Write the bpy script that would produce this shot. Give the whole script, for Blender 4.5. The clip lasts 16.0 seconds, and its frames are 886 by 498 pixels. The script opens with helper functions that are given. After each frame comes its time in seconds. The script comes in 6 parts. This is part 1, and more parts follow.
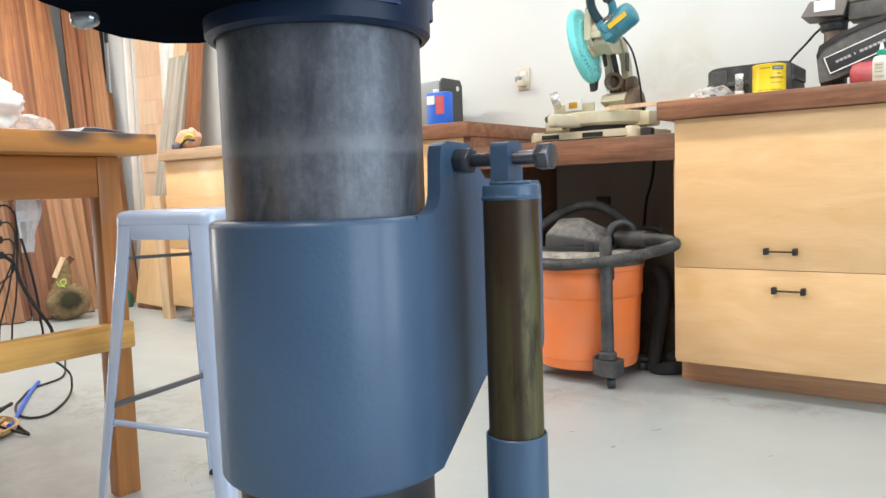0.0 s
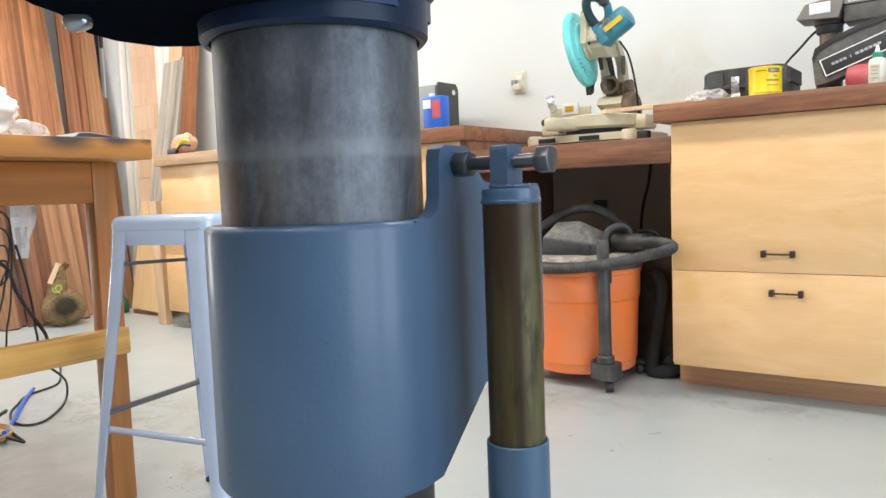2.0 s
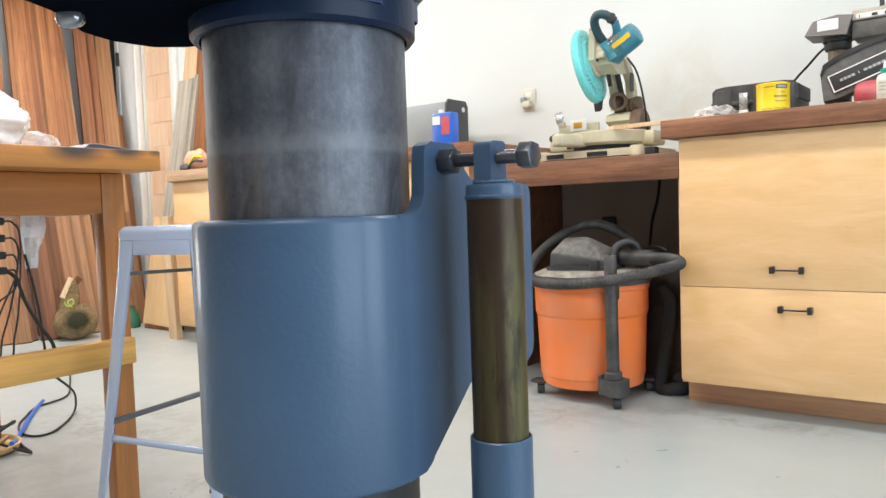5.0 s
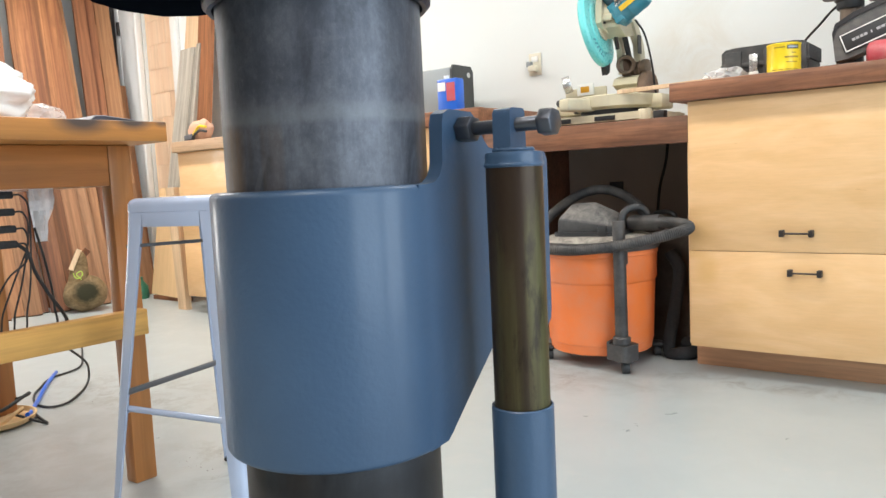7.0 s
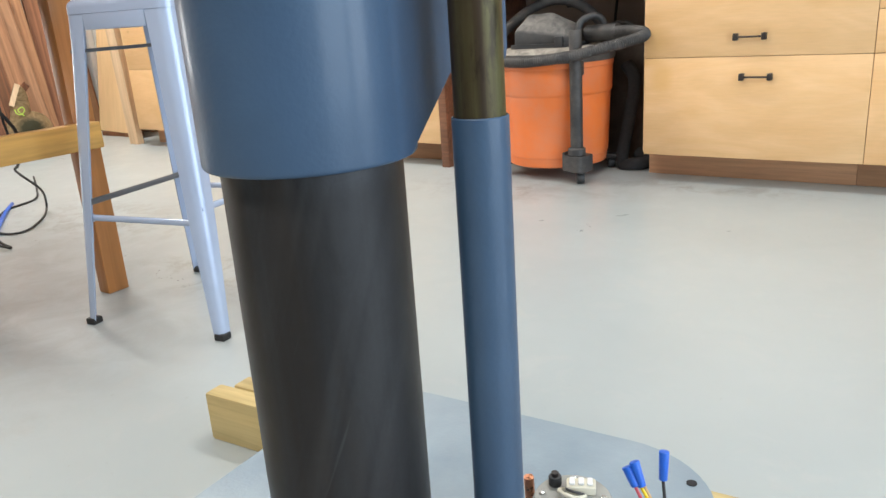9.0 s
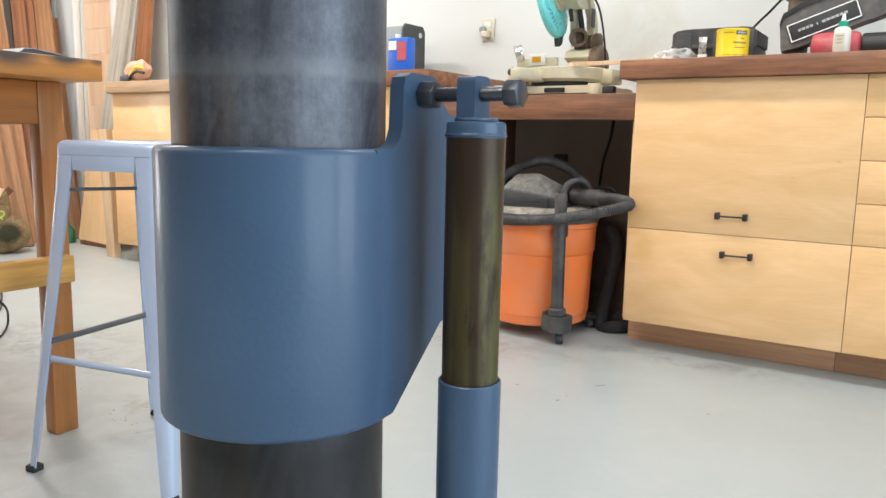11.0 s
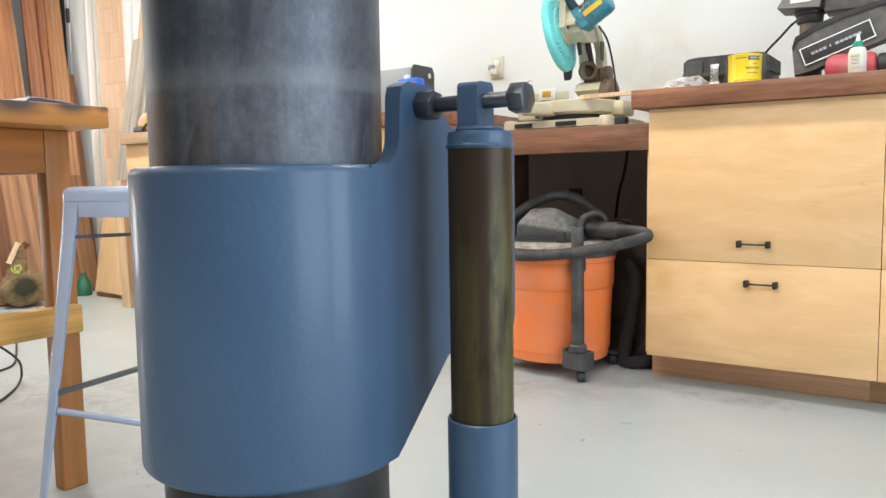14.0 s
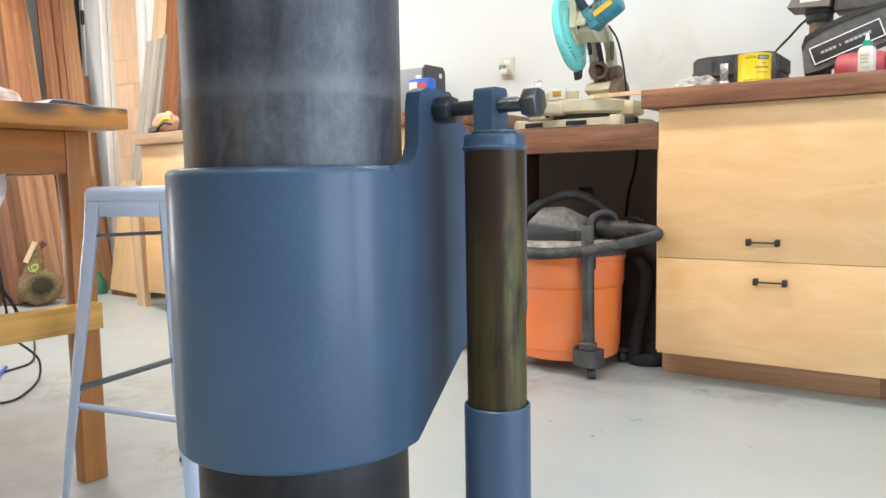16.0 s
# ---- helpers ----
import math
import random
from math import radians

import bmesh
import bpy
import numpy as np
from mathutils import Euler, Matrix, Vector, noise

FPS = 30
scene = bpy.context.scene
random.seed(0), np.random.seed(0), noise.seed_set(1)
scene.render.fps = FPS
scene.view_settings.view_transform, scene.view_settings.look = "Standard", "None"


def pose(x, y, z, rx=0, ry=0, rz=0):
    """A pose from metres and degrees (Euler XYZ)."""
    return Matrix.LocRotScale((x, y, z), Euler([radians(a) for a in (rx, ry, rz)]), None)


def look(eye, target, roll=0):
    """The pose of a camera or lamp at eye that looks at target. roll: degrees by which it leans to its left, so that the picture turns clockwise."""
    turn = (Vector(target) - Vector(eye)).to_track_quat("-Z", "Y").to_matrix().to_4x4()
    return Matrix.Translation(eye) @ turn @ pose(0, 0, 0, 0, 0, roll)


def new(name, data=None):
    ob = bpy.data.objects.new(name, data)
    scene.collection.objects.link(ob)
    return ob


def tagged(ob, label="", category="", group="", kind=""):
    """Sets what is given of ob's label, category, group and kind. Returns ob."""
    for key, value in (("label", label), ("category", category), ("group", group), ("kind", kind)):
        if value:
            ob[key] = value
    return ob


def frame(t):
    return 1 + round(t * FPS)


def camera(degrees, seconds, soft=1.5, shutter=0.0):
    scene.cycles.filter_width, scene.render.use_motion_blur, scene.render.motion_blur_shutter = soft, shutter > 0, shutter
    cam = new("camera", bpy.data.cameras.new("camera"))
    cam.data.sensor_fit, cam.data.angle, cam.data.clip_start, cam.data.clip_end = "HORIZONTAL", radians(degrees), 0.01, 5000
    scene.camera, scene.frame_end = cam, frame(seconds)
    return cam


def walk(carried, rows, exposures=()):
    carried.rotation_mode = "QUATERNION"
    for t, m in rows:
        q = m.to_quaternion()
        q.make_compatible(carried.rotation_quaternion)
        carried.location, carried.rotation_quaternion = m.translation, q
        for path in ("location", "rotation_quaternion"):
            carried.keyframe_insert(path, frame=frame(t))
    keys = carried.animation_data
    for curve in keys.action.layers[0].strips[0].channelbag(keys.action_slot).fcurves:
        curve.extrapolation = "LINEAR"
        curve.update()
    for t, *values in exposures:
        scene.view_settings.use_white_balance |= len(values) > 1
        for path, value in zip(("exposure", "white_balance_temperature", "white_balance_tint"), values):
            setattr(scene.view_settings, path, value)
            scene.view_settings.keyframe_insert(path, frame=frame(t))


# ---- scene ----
cam = camera(61.14, 16.0)
PATH = [
    (0, (0.4081, 0.234, 0.7894), (-0.7801, 1.8346, 0.6278), -1.91),
    (0.5, (0.4136, 0.2372, 0.7929), (-0.7637, 1.8467, 0.6408), -2.22),
    (1, (0.4114, 0.2354, 0.7915), (-0.774, 1.8391, 0.6399), -2.14),
    (1.5, (0.4039, 0.2376, 0.7883), (-0.7768, 1.8433, 0.6216), -1.84),
    (2, (0.4018, 0.2391, 0.7893), (-0.7789, 1.8462, 0.638), -2.16),
    (2.5, (0.4, 0.2353, 0.7915), (-0.7921, 1.8359, 0.6608), -1.63),
    (3, (0.3947, 0.2372, 0.801), (-0.8058, 1.8269, 0.6232), -1.32),
    (3.5, (0.4005, 0.2366, 0.7873), (-0.7816, 1.8445, 0.6561), -1.18),
    (4, (0.3999, 0.2382, 0.7917), (-0.7942, 1.8386, 0.679), -1.42),
    (4.2, (0.4224, 0.2461, 0.7846), (-0.7769, 1.8435, 0.6842), -1.54),
    (6.3, (0.4113, 0.2487, 0.7664), (-0.8036, 1.8317, 0.6316), -2.28),
    (6.5, (0.4026, 0.2633, 0.7676), (-0.8138, 1.8428, 0.6076), -2.38),
    (7, (0.4106, 0.2441, 0.7727), (-0.8077, 1.8194, 0.5873), -2.67),
    (7.5, (0.4124, 0.2459, 0.7766), (-0.7978, 1.8220, 0.5501), -2.68),
    (7.8, (0.4153, 0.2430, 0.7788), (-0.7636, 1.8360, 0.5091), -0.13),
    (8, (0.4181, 0.2322, 0.7737), (-0.7649, 1.8064, 0.4240), -1.02),
    (8.2, (0.4202, 0.2324, 0.7582), (-0.7420, 1.8010, 0.3235), -2.36),
    (8.5, (0.4274, 0.2253, 0.7248), (-0.7150, 1.7856, 0.2144), -3.81),
    (9, (0.4347, 0.1979, 0.682), (-0.664, 1.7567, 0.0796), -3.92),
    (9.2, (0.4385, 0.187, 0.6634), (-0.672, 1.7214, 0.021), -4.11),
    (11.3, (0.3826, 0.2577, 0.7837), (-0.7068, 1.921, 0.5674), 1.99),
    (11.5, (0.3795, 0.259, 0.7803), (-0.7837, 1.8768, 0.6079), 0.63),
    (12, (0.3921, 0.2587, 0.7681), (-0.772, 1.8715, 0.5586), -2.11),
    (12.5, (0.389, 0.2715, 0.7659), (-0.7757, 1.8833, 0.5525), -2.40),
    (13, (0.3832, 0.2769, 0.7608), (-0.7633, 1.8991, 0.5284), -2.04),
    (13.5, (0.3836, 0.2754, 0.7618), (-0.7593, 1.9034, 0.5532), -3.53),
    (14, (0.3716, 0.2964, 0.7574), (-0.7528, 1.941, 0.5815), -0.85),
    (14.5, (0.386, 0.274, 0.7591), (-0.7396, 1.9178, 0.5831), -1.11),
    (15, (0.3872, 0.2722, 0.7585), (-0.7449, 1.9105, 0.5727), -0.88),
    (15.5, (0.3828, 0.2765, 0.7547), (-0.7435, 1.9168, 0.5524), -0.67),
    (16, (0.385, 0.2683, 0.758), (-0.7615, 1.8973, 0.5803), -0.97),
]
walk(cam, [(t, look(eye, target, roll)) for t, eye, target, roll in PATH])

# ---------------------------------------------------------------- world and light
world = bpy.data.worlds.new("workshop_sky")
scene.world = world
world.use_nodes = True
sky = world.node_tree.nodes.new("ShaderNodeTexSky")
sky.sky_type, sky.sun_disc, sky.sun_elevation, sky.sun_rotation = "NISHITA", False, radians(40), radians(60)
world.node_tree.links.new(sky.outputs[0], world.node_tree.nodes["Background"].inputs[0])
world.node_tree.nodes["Background"].inputs[1].default_value = 0.1

# room extents
XW, XE, YS, YN, ZC = -5.85, 3.2, -3.2, 3.81, 3.0


def area_lamp(name, m, sx, sy, watts, colour):
    data = bpy.data.lights.new(name, "AREA")
    data.shape, data.size, data.size_y, data.energy, data.color = "RECTANGLE", sx, sy, watts, colour
    ob = new(name, data)
    ob.matrix_basis = m
    return ob


# unseen ceiling tubes, assumed, each tuned to brighten its part of the room
TUBES = [(-0.4, 2.2), (-3.9, 2.2), (-0.4, -0.6), (-3.4, -0.6)]
for (lx, ly), watts in zip(TUBES, (44, 88, 76, 16)):
    area_lamp("assumed_tube_lamp", pose(lx, ly, ZC - 0.12), 2.4, 0.22, watts, (1.0, 0.955, 0.89))
# daylight from unseen openings, assumed from reflections: one in the west wall, two east
area_lamp("west_daylight", pose(XW - 0.05, 1.07, 1.2, 0, -90, 0), 2.3, 0.75, 66, (1.0, 0.97, 0.92))
for y0, y1, watts in ((-0.9, 0.75, 66), (0.95, 2.1, 56)):
    area_lamp("east_daylight", pose(XE + 0.05, (y0 + y1) / 2, 1.2, 0, 90, 0), 2.3, y1 - y0 - 0.1, watts, (0.72, 0.86, 1.0))


# ---------------------------------------------------------------- materials
def nodes_of(name):
    m = bpy.data.materials.new(name)
    m.use_nodes = True
    nt = m.node_tree
    return m, nt, nt.nodes["Principled BSDF"]


def link(nt, a, b):
    nt.links.new(a, b)


def coords(nt, scale=(1, 1, 1), rnd=False):
    tc = nt.nodes.new("ShaderNodeTexCoord")
    mp = nt.nodes.new("ShaderNodeMapping")
    mp.inputs["Scale"].default_value = scale
    link(nt, tc.outputs["Object"], mp.inputs["Vector"])
    if rnd:
        oi = nt.nodes.new("ShaderNodeObjectInfo")
        mul = nt.nodes.new("ShaderNodeMath")
        mul.operation = "MULTIPLY"
        mul.inputs[1].default_value = 37.0
        link(nt, oi.outputs["Random"], mul.inputs[0])
        link(nt, mul.outputs[0], mp.inputs["Location"])
    return mp.outputs["Vector"]


def noise_tex(nt, vec, scale, detail=4.0, rough=0.55, dist=0.0):
    n = nt.nodes.new("ShaderNodeTexNoise")
    n.inputs["Scale"].default_value, n.inputs["Detail"].default_value = scale, detail
    n.inputs["Roughness"].default_value, n.inputs["Distortion"].default_value = rough, dist
    link(nt, vec, n.inputs["Vector"])
    return n.outputs["Fac"]


def ramp(nt, fac, stops):
    r = nt.nodes.new("ShaderNodeValToRGB")
    while len(r.color_ramp.elements) < len(stops):
        r.color_ramp.elements.new(0.5)
    for e, (p, c) in zip(r.color_ramp.elements, stops):
        e.position = p
        e.color = (*c, 1) if len(c) == 3 else c
    link(nt, fac, r.inputs["Fac"])
    return r.outputs["Color"]


def mix(nt, fac, a, b, mode="MIX"):
    n = nt.nodes.new("ShaderNodeMix")
    n.data_type, n.blend_type = "RGBA", mode
    for sock, v in ((n.inputs[0], fac), (n.inputs[6], a), (n.inputs[7], b)):
        if isinstance(v, (int, float)):
            sock.default_value = v
        elif isinstance(v, tuple):
            sock.default_value = (*v, 1)
        else:
            link(nt, v, sock)
    return n.outputs[2]


def bump(nt, bsdf, height, strength, dist=0.002):
    b = nt.nodes.new("ShaderNodeBump")
    b.inputs["Strength"].default_value, b.inputs["Distance"].default_value = strength, dist
    link(nt, height, b.inputs["Height"])
    link(nt, b.outputs[0], bsdf.inputs["Normal"])


def grey(v):
    return (v, v, v)


def plain(name, col, rough=0.5, metal=0.0, vary=0.12, scale=25.0, bumpy=0.1, coat=0.0, dust=0.0, satin=1.0):
    """A painted, plastic or metal surface with mottling at two scales and a fine relief."""
    m, nt, b = nodes_of(name)
    v = coords(nt)
    big, fine = noise_tex(nt, v, scale * 0.25, 3), noise_tex(nt, v, scale * 4, 5)
    lo, hi = tuple(c * (1 - vary) for c in col), tuple(min(1, c * (1 + vary)) for c in col)
    c = ramp(nt, big, [(0.3, lo), (0.7, hi)])
    if dust:
        d = ramp(nt, noise_tex(nt, v, scale * 0.6, 6, 0.7), [(0.42, grey(0)), (0.7, grey(dust))])
        c = mix(nt, d, c, (0.42, 0.38, 0.33))
    link(nt, c, b.inputs["Base Color"])
    link(nt, ramp(nt, fine, [(0.25, grey(max(0.02, rough - 0.08 * satin))), (0.8, grey(min(1, rough + 0.1 * satin)))]), b.inputs["Roughness"])
    b.inputs["Metallic"].default_value = metal
    b.inputs["Coat Weight"].default_value = coat
    if bumpy:
        bump(nt, b, fine, bumpy, 0.001)
    return m


def wood(name, dark, light, axis="z", rough=0.5, grain=1.0, knots=0.0, coat=0.0, rnd=True, contrast=1.0, stain=0.0, fibre=0.75, spread=0.7, streak=0.62, along=1.1, rings=0.0):
    """Sawn wood with grain along one axis, broad bands, optional growth rings, knots and grey weathering."""
    m, nt, b = nodes_of(name)
    s = [22.0 * grain] * 3
    s["xyz".index(axis)] = along * grain
    v = coords(nt, tuple(s), rnd)
    fine = noise_tex(nt, v, 3.2, 8 if along > 0.5 else 3, 0.6, 0.6)
    wide = noise_tex(nt, v, 0.5, 3, 0.5, 1.2)
    mid = tuple((a + c) / 2 for a, c in zip(dark, light))
    w = 0.24 / contrast
    c = ramp(nt, wide, [(0.5 - w, dark), (0.5, mid), (0.5 + w, light)])
    f = ramp(nt, fine, [(0.3, grey(streak)), (0.62, grey(1.0))])
    c = mix(nt, fibre, c, f, "MULTIPLY")
    if rings:
        wv = nt.nodes.new("ShaderNodeTexWave")
        wv.wave_type, wv.rings_direction = "RINGS", axis.upper()
        wv.inputs["Scale"].default_value, wv.inputs["Distortion"].default_value = 7.0, 9.0
        wv.inputs["Detail"].default_value, wv.inputs["Detail Scale"].default_value = 3.0, 1.2
        s3 = [1.6, 1.6, 1.6]
        s3["xyz".index(axis)] = 0.28
        link(nt, coords(nt, tuple(s3), rnd), wv.inputs["Vector"])
        c = mix(nt, ramp(nt, wv.outputs["Fac"], [(0.08, grey(rings)), (0.4, grey(0))]), c, tuple(x * 0.42 for x in dark))
    if knots:
        vo = nt.nodes.new("ShaderNodeTexVoronoi")
        vo.inputs["Scale"].default_value = 1.0
        s2 = [7.0, 7.0, 7.0]
        s2["xyz".index(axis)] = 2.2
        link(nt, coords(nt, tuple(s2), rnd), vo.inputs["Vector"])
        k = ramp(nt, vo.outputs["Distance"], [(0.05, grey(knots)), (0.13, grey(0))])
        c = mix(nt, k, c, tuple(x * 0.35 for x in dark))
    if stain:
        st = ramp(nt, noise_tex(nt, coords(nt, (1.5, 1.5, 1.5), rnd), 2.0, 5, 0.7), [(0.5, grey(0)), (0.75, grey(stain))])
        c = mix(nt, st, c, tuple(x * 0.45 for x in dark))
    if rnd:
        oi = nt.nodes.new("ShaderNodeObjectInfo")
        c = mix(nt, 1.0, c, ramp(nt, oi.outputs["Random"], [(0.0, grey(1 - 0.3 * spread)), (1.0, grey(1 + 0.2 * spread))]), "MULTIPLY")
    link(nt, c, b.inputs["Base Color"])
    link(nt, ramp(nt, fine, [(0.2, grey(rough + 0.1)), (0.8, grey(max(0.05, rough - 0.08)))]), b.inputs["Roughness"])
    b.inputs["Coat Weight"].default_value = coat
    bump(nt, b, fine, 0.25, 0.001)
    return m


def along(nt, a, b, ka, kb):
    """Two slanting coordinates of the object's space: ka times its part along a, kb times its part along b."""
    tc, com = nt.nodes.new("ShaderNodeTexCoord"), nt.nodes.new("ShaderNodeCombineXYZ")
    for k, (way, f) in enumerate(((a, ka), (b, kb))):
        dot = nt.nodes.new("ShaderNodeVectorMath")
        dot.operation = "DOT_PRODUCT"
        dot.inputs[1].default_value = tuple(c * f for c in way)
        link(nt, tc.outputs["Object"], dot.inputs[0])
        link(nt, dot.outputs["Value"], com.inputs[k])
    return com.outputs[0]


def steel_column():
    """Bare dark steel: mill scale, upright mill streaks, a rubbed grey ring, brown oxide and slanting rub marks."""
    m, nt, b = nodes_of("dark_mill_steel")
    streak = noise_tex(nt, coords(nt, (75, 75, 1.1)), 1.2, 7, 0.6, 0.15)
    wide = noise_tex(nt, coords(nt, (20, 20, 0.7)), 1.0, 4, 0.55, 0.3)
    blot = noise_tex(nt, coords(nt, (11, 11, 7)), 1.6, 8, 0.7, 1.0)
    speck = noise_tex(nt, coords(nt, (1, 1, 0.6)), 420, 4, 0.8)
    smear = noise_tex(nt, coords(nt, (4, 4, 26)), 1.0, 6, 0.65, 1.5)
    cloud = noise_tex(nt, coords(nt, (26, 26, 9)), 1.0, 5, 0.65, 0.8)
    rub = noise_tex(nt, along(nt, (0.78, 0.6, -0.3), (0.22, 0.18, 0.95), 30, 1.6), 1.0, 3, 0.5, 0.6)
    scar = noise_tex(nt, along(nt, (0.75, 0.57, -0.36), (0.27, 0.2, 0.93), 75, 2.6), 1.0, 3, 0.5, 0.3)
    tc = nt.nodes.new("ShaderNodeTexCoord")
    sep = nt.nodes.new("ShaderNodeSeparateXYZ")
    link(nt, tc.outputs["Object"], sep.inputs[0])
    wob = nt.nodes.new("ShaderNodeMath")
    wob.operation = "MULTIPLY_ADD"
    wob.inputs[1].default_value = 0.008
    link(nt, blot, wob.inputs[0])
    link(nt, sep.outputs[2], wob.inputs[2])
    c = ramp(nt, streak, [(0.3, (0.05, 0.051, 0.06)), (0.5, (0.083, 0.088, 0.106)), (0.74, (0.14, 0.148, 0.172))])
    c = mix(nt, ramp(nt, wide, [(0.42, grey(0.0)), (0.66, grey(0.45))]), c, (0.115, 0.12, 0.137))
    c = mix(nt, ramp(nt, cloud, [(0.46, grey(0)), (0.7, grey(0.6))]), c, (0.135, 0.142, 0.158))
    c = mix(nt, ramp(nt, cloud, [(0.3, grey(0.7)), (0.46, grey(0))]), c, (0.03, 0.03, 0.034))
    mottle = noise_tex(nt, coords(nt, (80, 80, 66)), 1.3, 6, 0.75, 0.2)
    c = mix(nt, 0.45, c, ramp(nt, mottle, [(0.3, grey(0.45)), (0.5, grey(0.95)), (0.7, grey(1.5))]), "MULTIPLY")
    # blue-black scale with pale speckle above the ring, brown oxide in upright runs below it
    above = ramp(nt, wob.outputs[0], [(0.738, grey(0)), (0.758, grey(1))])
    c = mix(nt, mix(nt, 1.0, above, ramp(nt, blot, [(0.38, grey(0.05)), (0.62, grey(0.7))]), "MULTIPLY"), c, (0.046, 0.05, 0.064))
    dots = ramp(nt, speck, [(0.52, grey(0)), (0.74, grey(0.2))])
    c = mix(nt, mix(nt, 1.0, dots, ramp(nt, mix(nt, 0.5, cloud, wide), [(0.45, grey(0.05)), (0.58, grey(1))]), "MULTIPLY"), c, (0.23, 0.235, 0.25))
    below = ramp(nt, wob.outputs[0], [(0.726, grey(1)), (0.736, grey(0))])
    c = mix(nt, mix(nt, 1.0, below, ramp(nt, wide, [(0.4, grey(0.75)), (0.58, grey(0))]), "MULTIPLY"), c, (0.15, 0.096, 0.055))
    c = mix(nt, ramp(nt, smear, [(0.6, grey(0)), (0.74, grey(0.2))]), c, (0.2, 0.2, 0.205))
    c = mix(nt, ramp(nt, scar, [(0.7, grey(0)), (0.735, grey(0.2))]), c, (0.2, 0.205, 0.215))
    # the lower part is smooth and near black, rubbed grey in slanting marks
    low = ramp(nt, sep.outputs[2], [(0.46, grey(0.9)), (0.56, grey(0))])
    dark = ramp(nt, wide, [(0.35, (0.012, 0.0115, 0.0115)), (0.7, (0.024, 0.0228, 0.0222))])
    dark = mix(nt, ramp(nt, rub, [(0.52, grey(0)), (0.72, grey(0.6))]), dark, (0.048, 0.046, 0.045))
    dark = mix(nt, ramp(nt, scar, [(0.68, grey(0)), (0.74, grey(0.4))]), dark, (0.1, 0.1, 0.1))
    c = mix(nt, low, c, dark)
    # rubbed ring above the sleeve, sharp below and soft above
    ring = ramp(nt, wob.outputs[0], [(0.0, grey(0)), (0.7315, grey(0)), (0.7330, grey(0.45)), (0.741, grey(0.36)), (0.747, grey(0))])
    ring = mix(nt, 1.0, ring, ramp(nt, smear, [(0.3, grey(0.35)), (0.55, grey(1))]), "MULTIPLY")
    c = mix(nt, ring, c, (0.19, 0.196, 0.205))
    link(nt, c, b.inputs["Base Color"])
    b.inputs["Metallic"].default_value = 0.3
    b.inputs["Specular IOR Level"].default_value = 0.25
    link(nt, mix(nt, 0.5, ramp(nt, blot, [(0.3, grey(0.36)), (0.7, grey(0.55))]), ramp(nt, rub, [(0.35, grey(0.38)), (0.7, grey(0.56))])), b.inputs["Roughness"])
    bump(nt, b, mix(nt, 0.35, streak, speck), 0.12, 0.0006)
    return m


def rod_steel():
    """Oily hydraulic rod: dark, with brown and olive bands and worn patches along its length."""
    m, nt, b = nodes_of("oily_rod_steel")
    st = noise_tex(nt, coords(nt, (90, 90, 0.7)), 1.0, 5, 0.6, 0.05)
    bl = noise_tex(nt, coords(nt, (30, 30, 2.4)), 1.0, 6, 0.65, 0.3)
    wear = noise_tex(nt, coords(nt, (60, 60, 16)), 1.3, 6, 0.7, 0.2)
    c = ramp(nt, st, [(0.34, (0.038, 0.028, 0.016)), (0.5, (0.07, 0.058, 0.024)), (0.68, (0.1, 0.092, 0.038))])
    c = mix(nt, ramp(nt, bl, [(0.42, grey(0)), (0.58, grey(0.8))]), c, (0.05, 0.03, 0.018))
    c = mix(nt, ramp(nt, wear, [(0.6, grey(0)), (0.72, grey(0.25))]), c, (0.13, 0.125, 0.075))
    c = mix(nt, ramp(nt, wear, [(0.34, grey(0.8)), (0.47, grey(0))]), c, (0.02, 0.012, 0.008))
    # burnt brown towards the cap
    tc, sep = nt.nodes.new("ShaderNodeTexCoord"), nt.nodes.new("ShaderNodeSeparateXYZ")
    link(nt, tc.outputs["Object"], sep.inputs[0])
    wob = nt.nodes.new("ShaderNodeMath")
    wob.operation = "MULTIPLY_ADD"
    wob.inputs[1].default_value = 0.09
    link(nt, bl, wob.inputs[0])
    link(nt, sep.outputs[2], wob.inputs[2])
    c = mix(nt, ramp(nt, wob.outputs[0], [(0.665, grey(0)), (0.715, grey(0.75))]), c, (0.035, 0.02, 0.013))
    link(nt, c, b.inputs["Base Color"])
    b.inputs["Metallic"].default_value = 0.45
    b.inputs["Specular IOR Level"].default_value = 0.3
    link(nt, ramp(nt, wear, [(0.3, grey(0.34)), (0.7, grey(0.56))]), b.inputs["Roughness"])
    bump(nt, b, mix(nt, 0.5, st, wear), 0.16, 0.0005)
    return m


def machine_paint(name, lo, hi, rough=0.34, coat=0.35, peel_depth=0.002):
    """Glossy blue-grey enamel, brushed on: orange peel and soft sags."""
    m, nt, b = nodes_of(name)
    v = coords(nt)
    peel = noise_tex(nt, v, 210, 3, 0.5)
    sag = noise_tex(nt, coords(nt, (30, 30, 10)), 1.0, 4, 0.5)
    c = ramp(nt, noise_tex(nt, v, 9, 4), [(0.3, lo), (0.7, hi)])
    link(nt, c, b.inputs["Base Color"])
    b.inputs["Roughness"].default_value = rough
    b.inputs["Coat Weight"].default_value = coat
    b.inputs["Specular IOR Level"].default_value = 0.5 if coat else 0.0
    b.inputs["Coat Roughness"].default_value = 0.17
    h = mix(nt, 0.12, peel, sag)
    bump(nt, b, h, 0.3, peel_depth * 0.6)
    return m


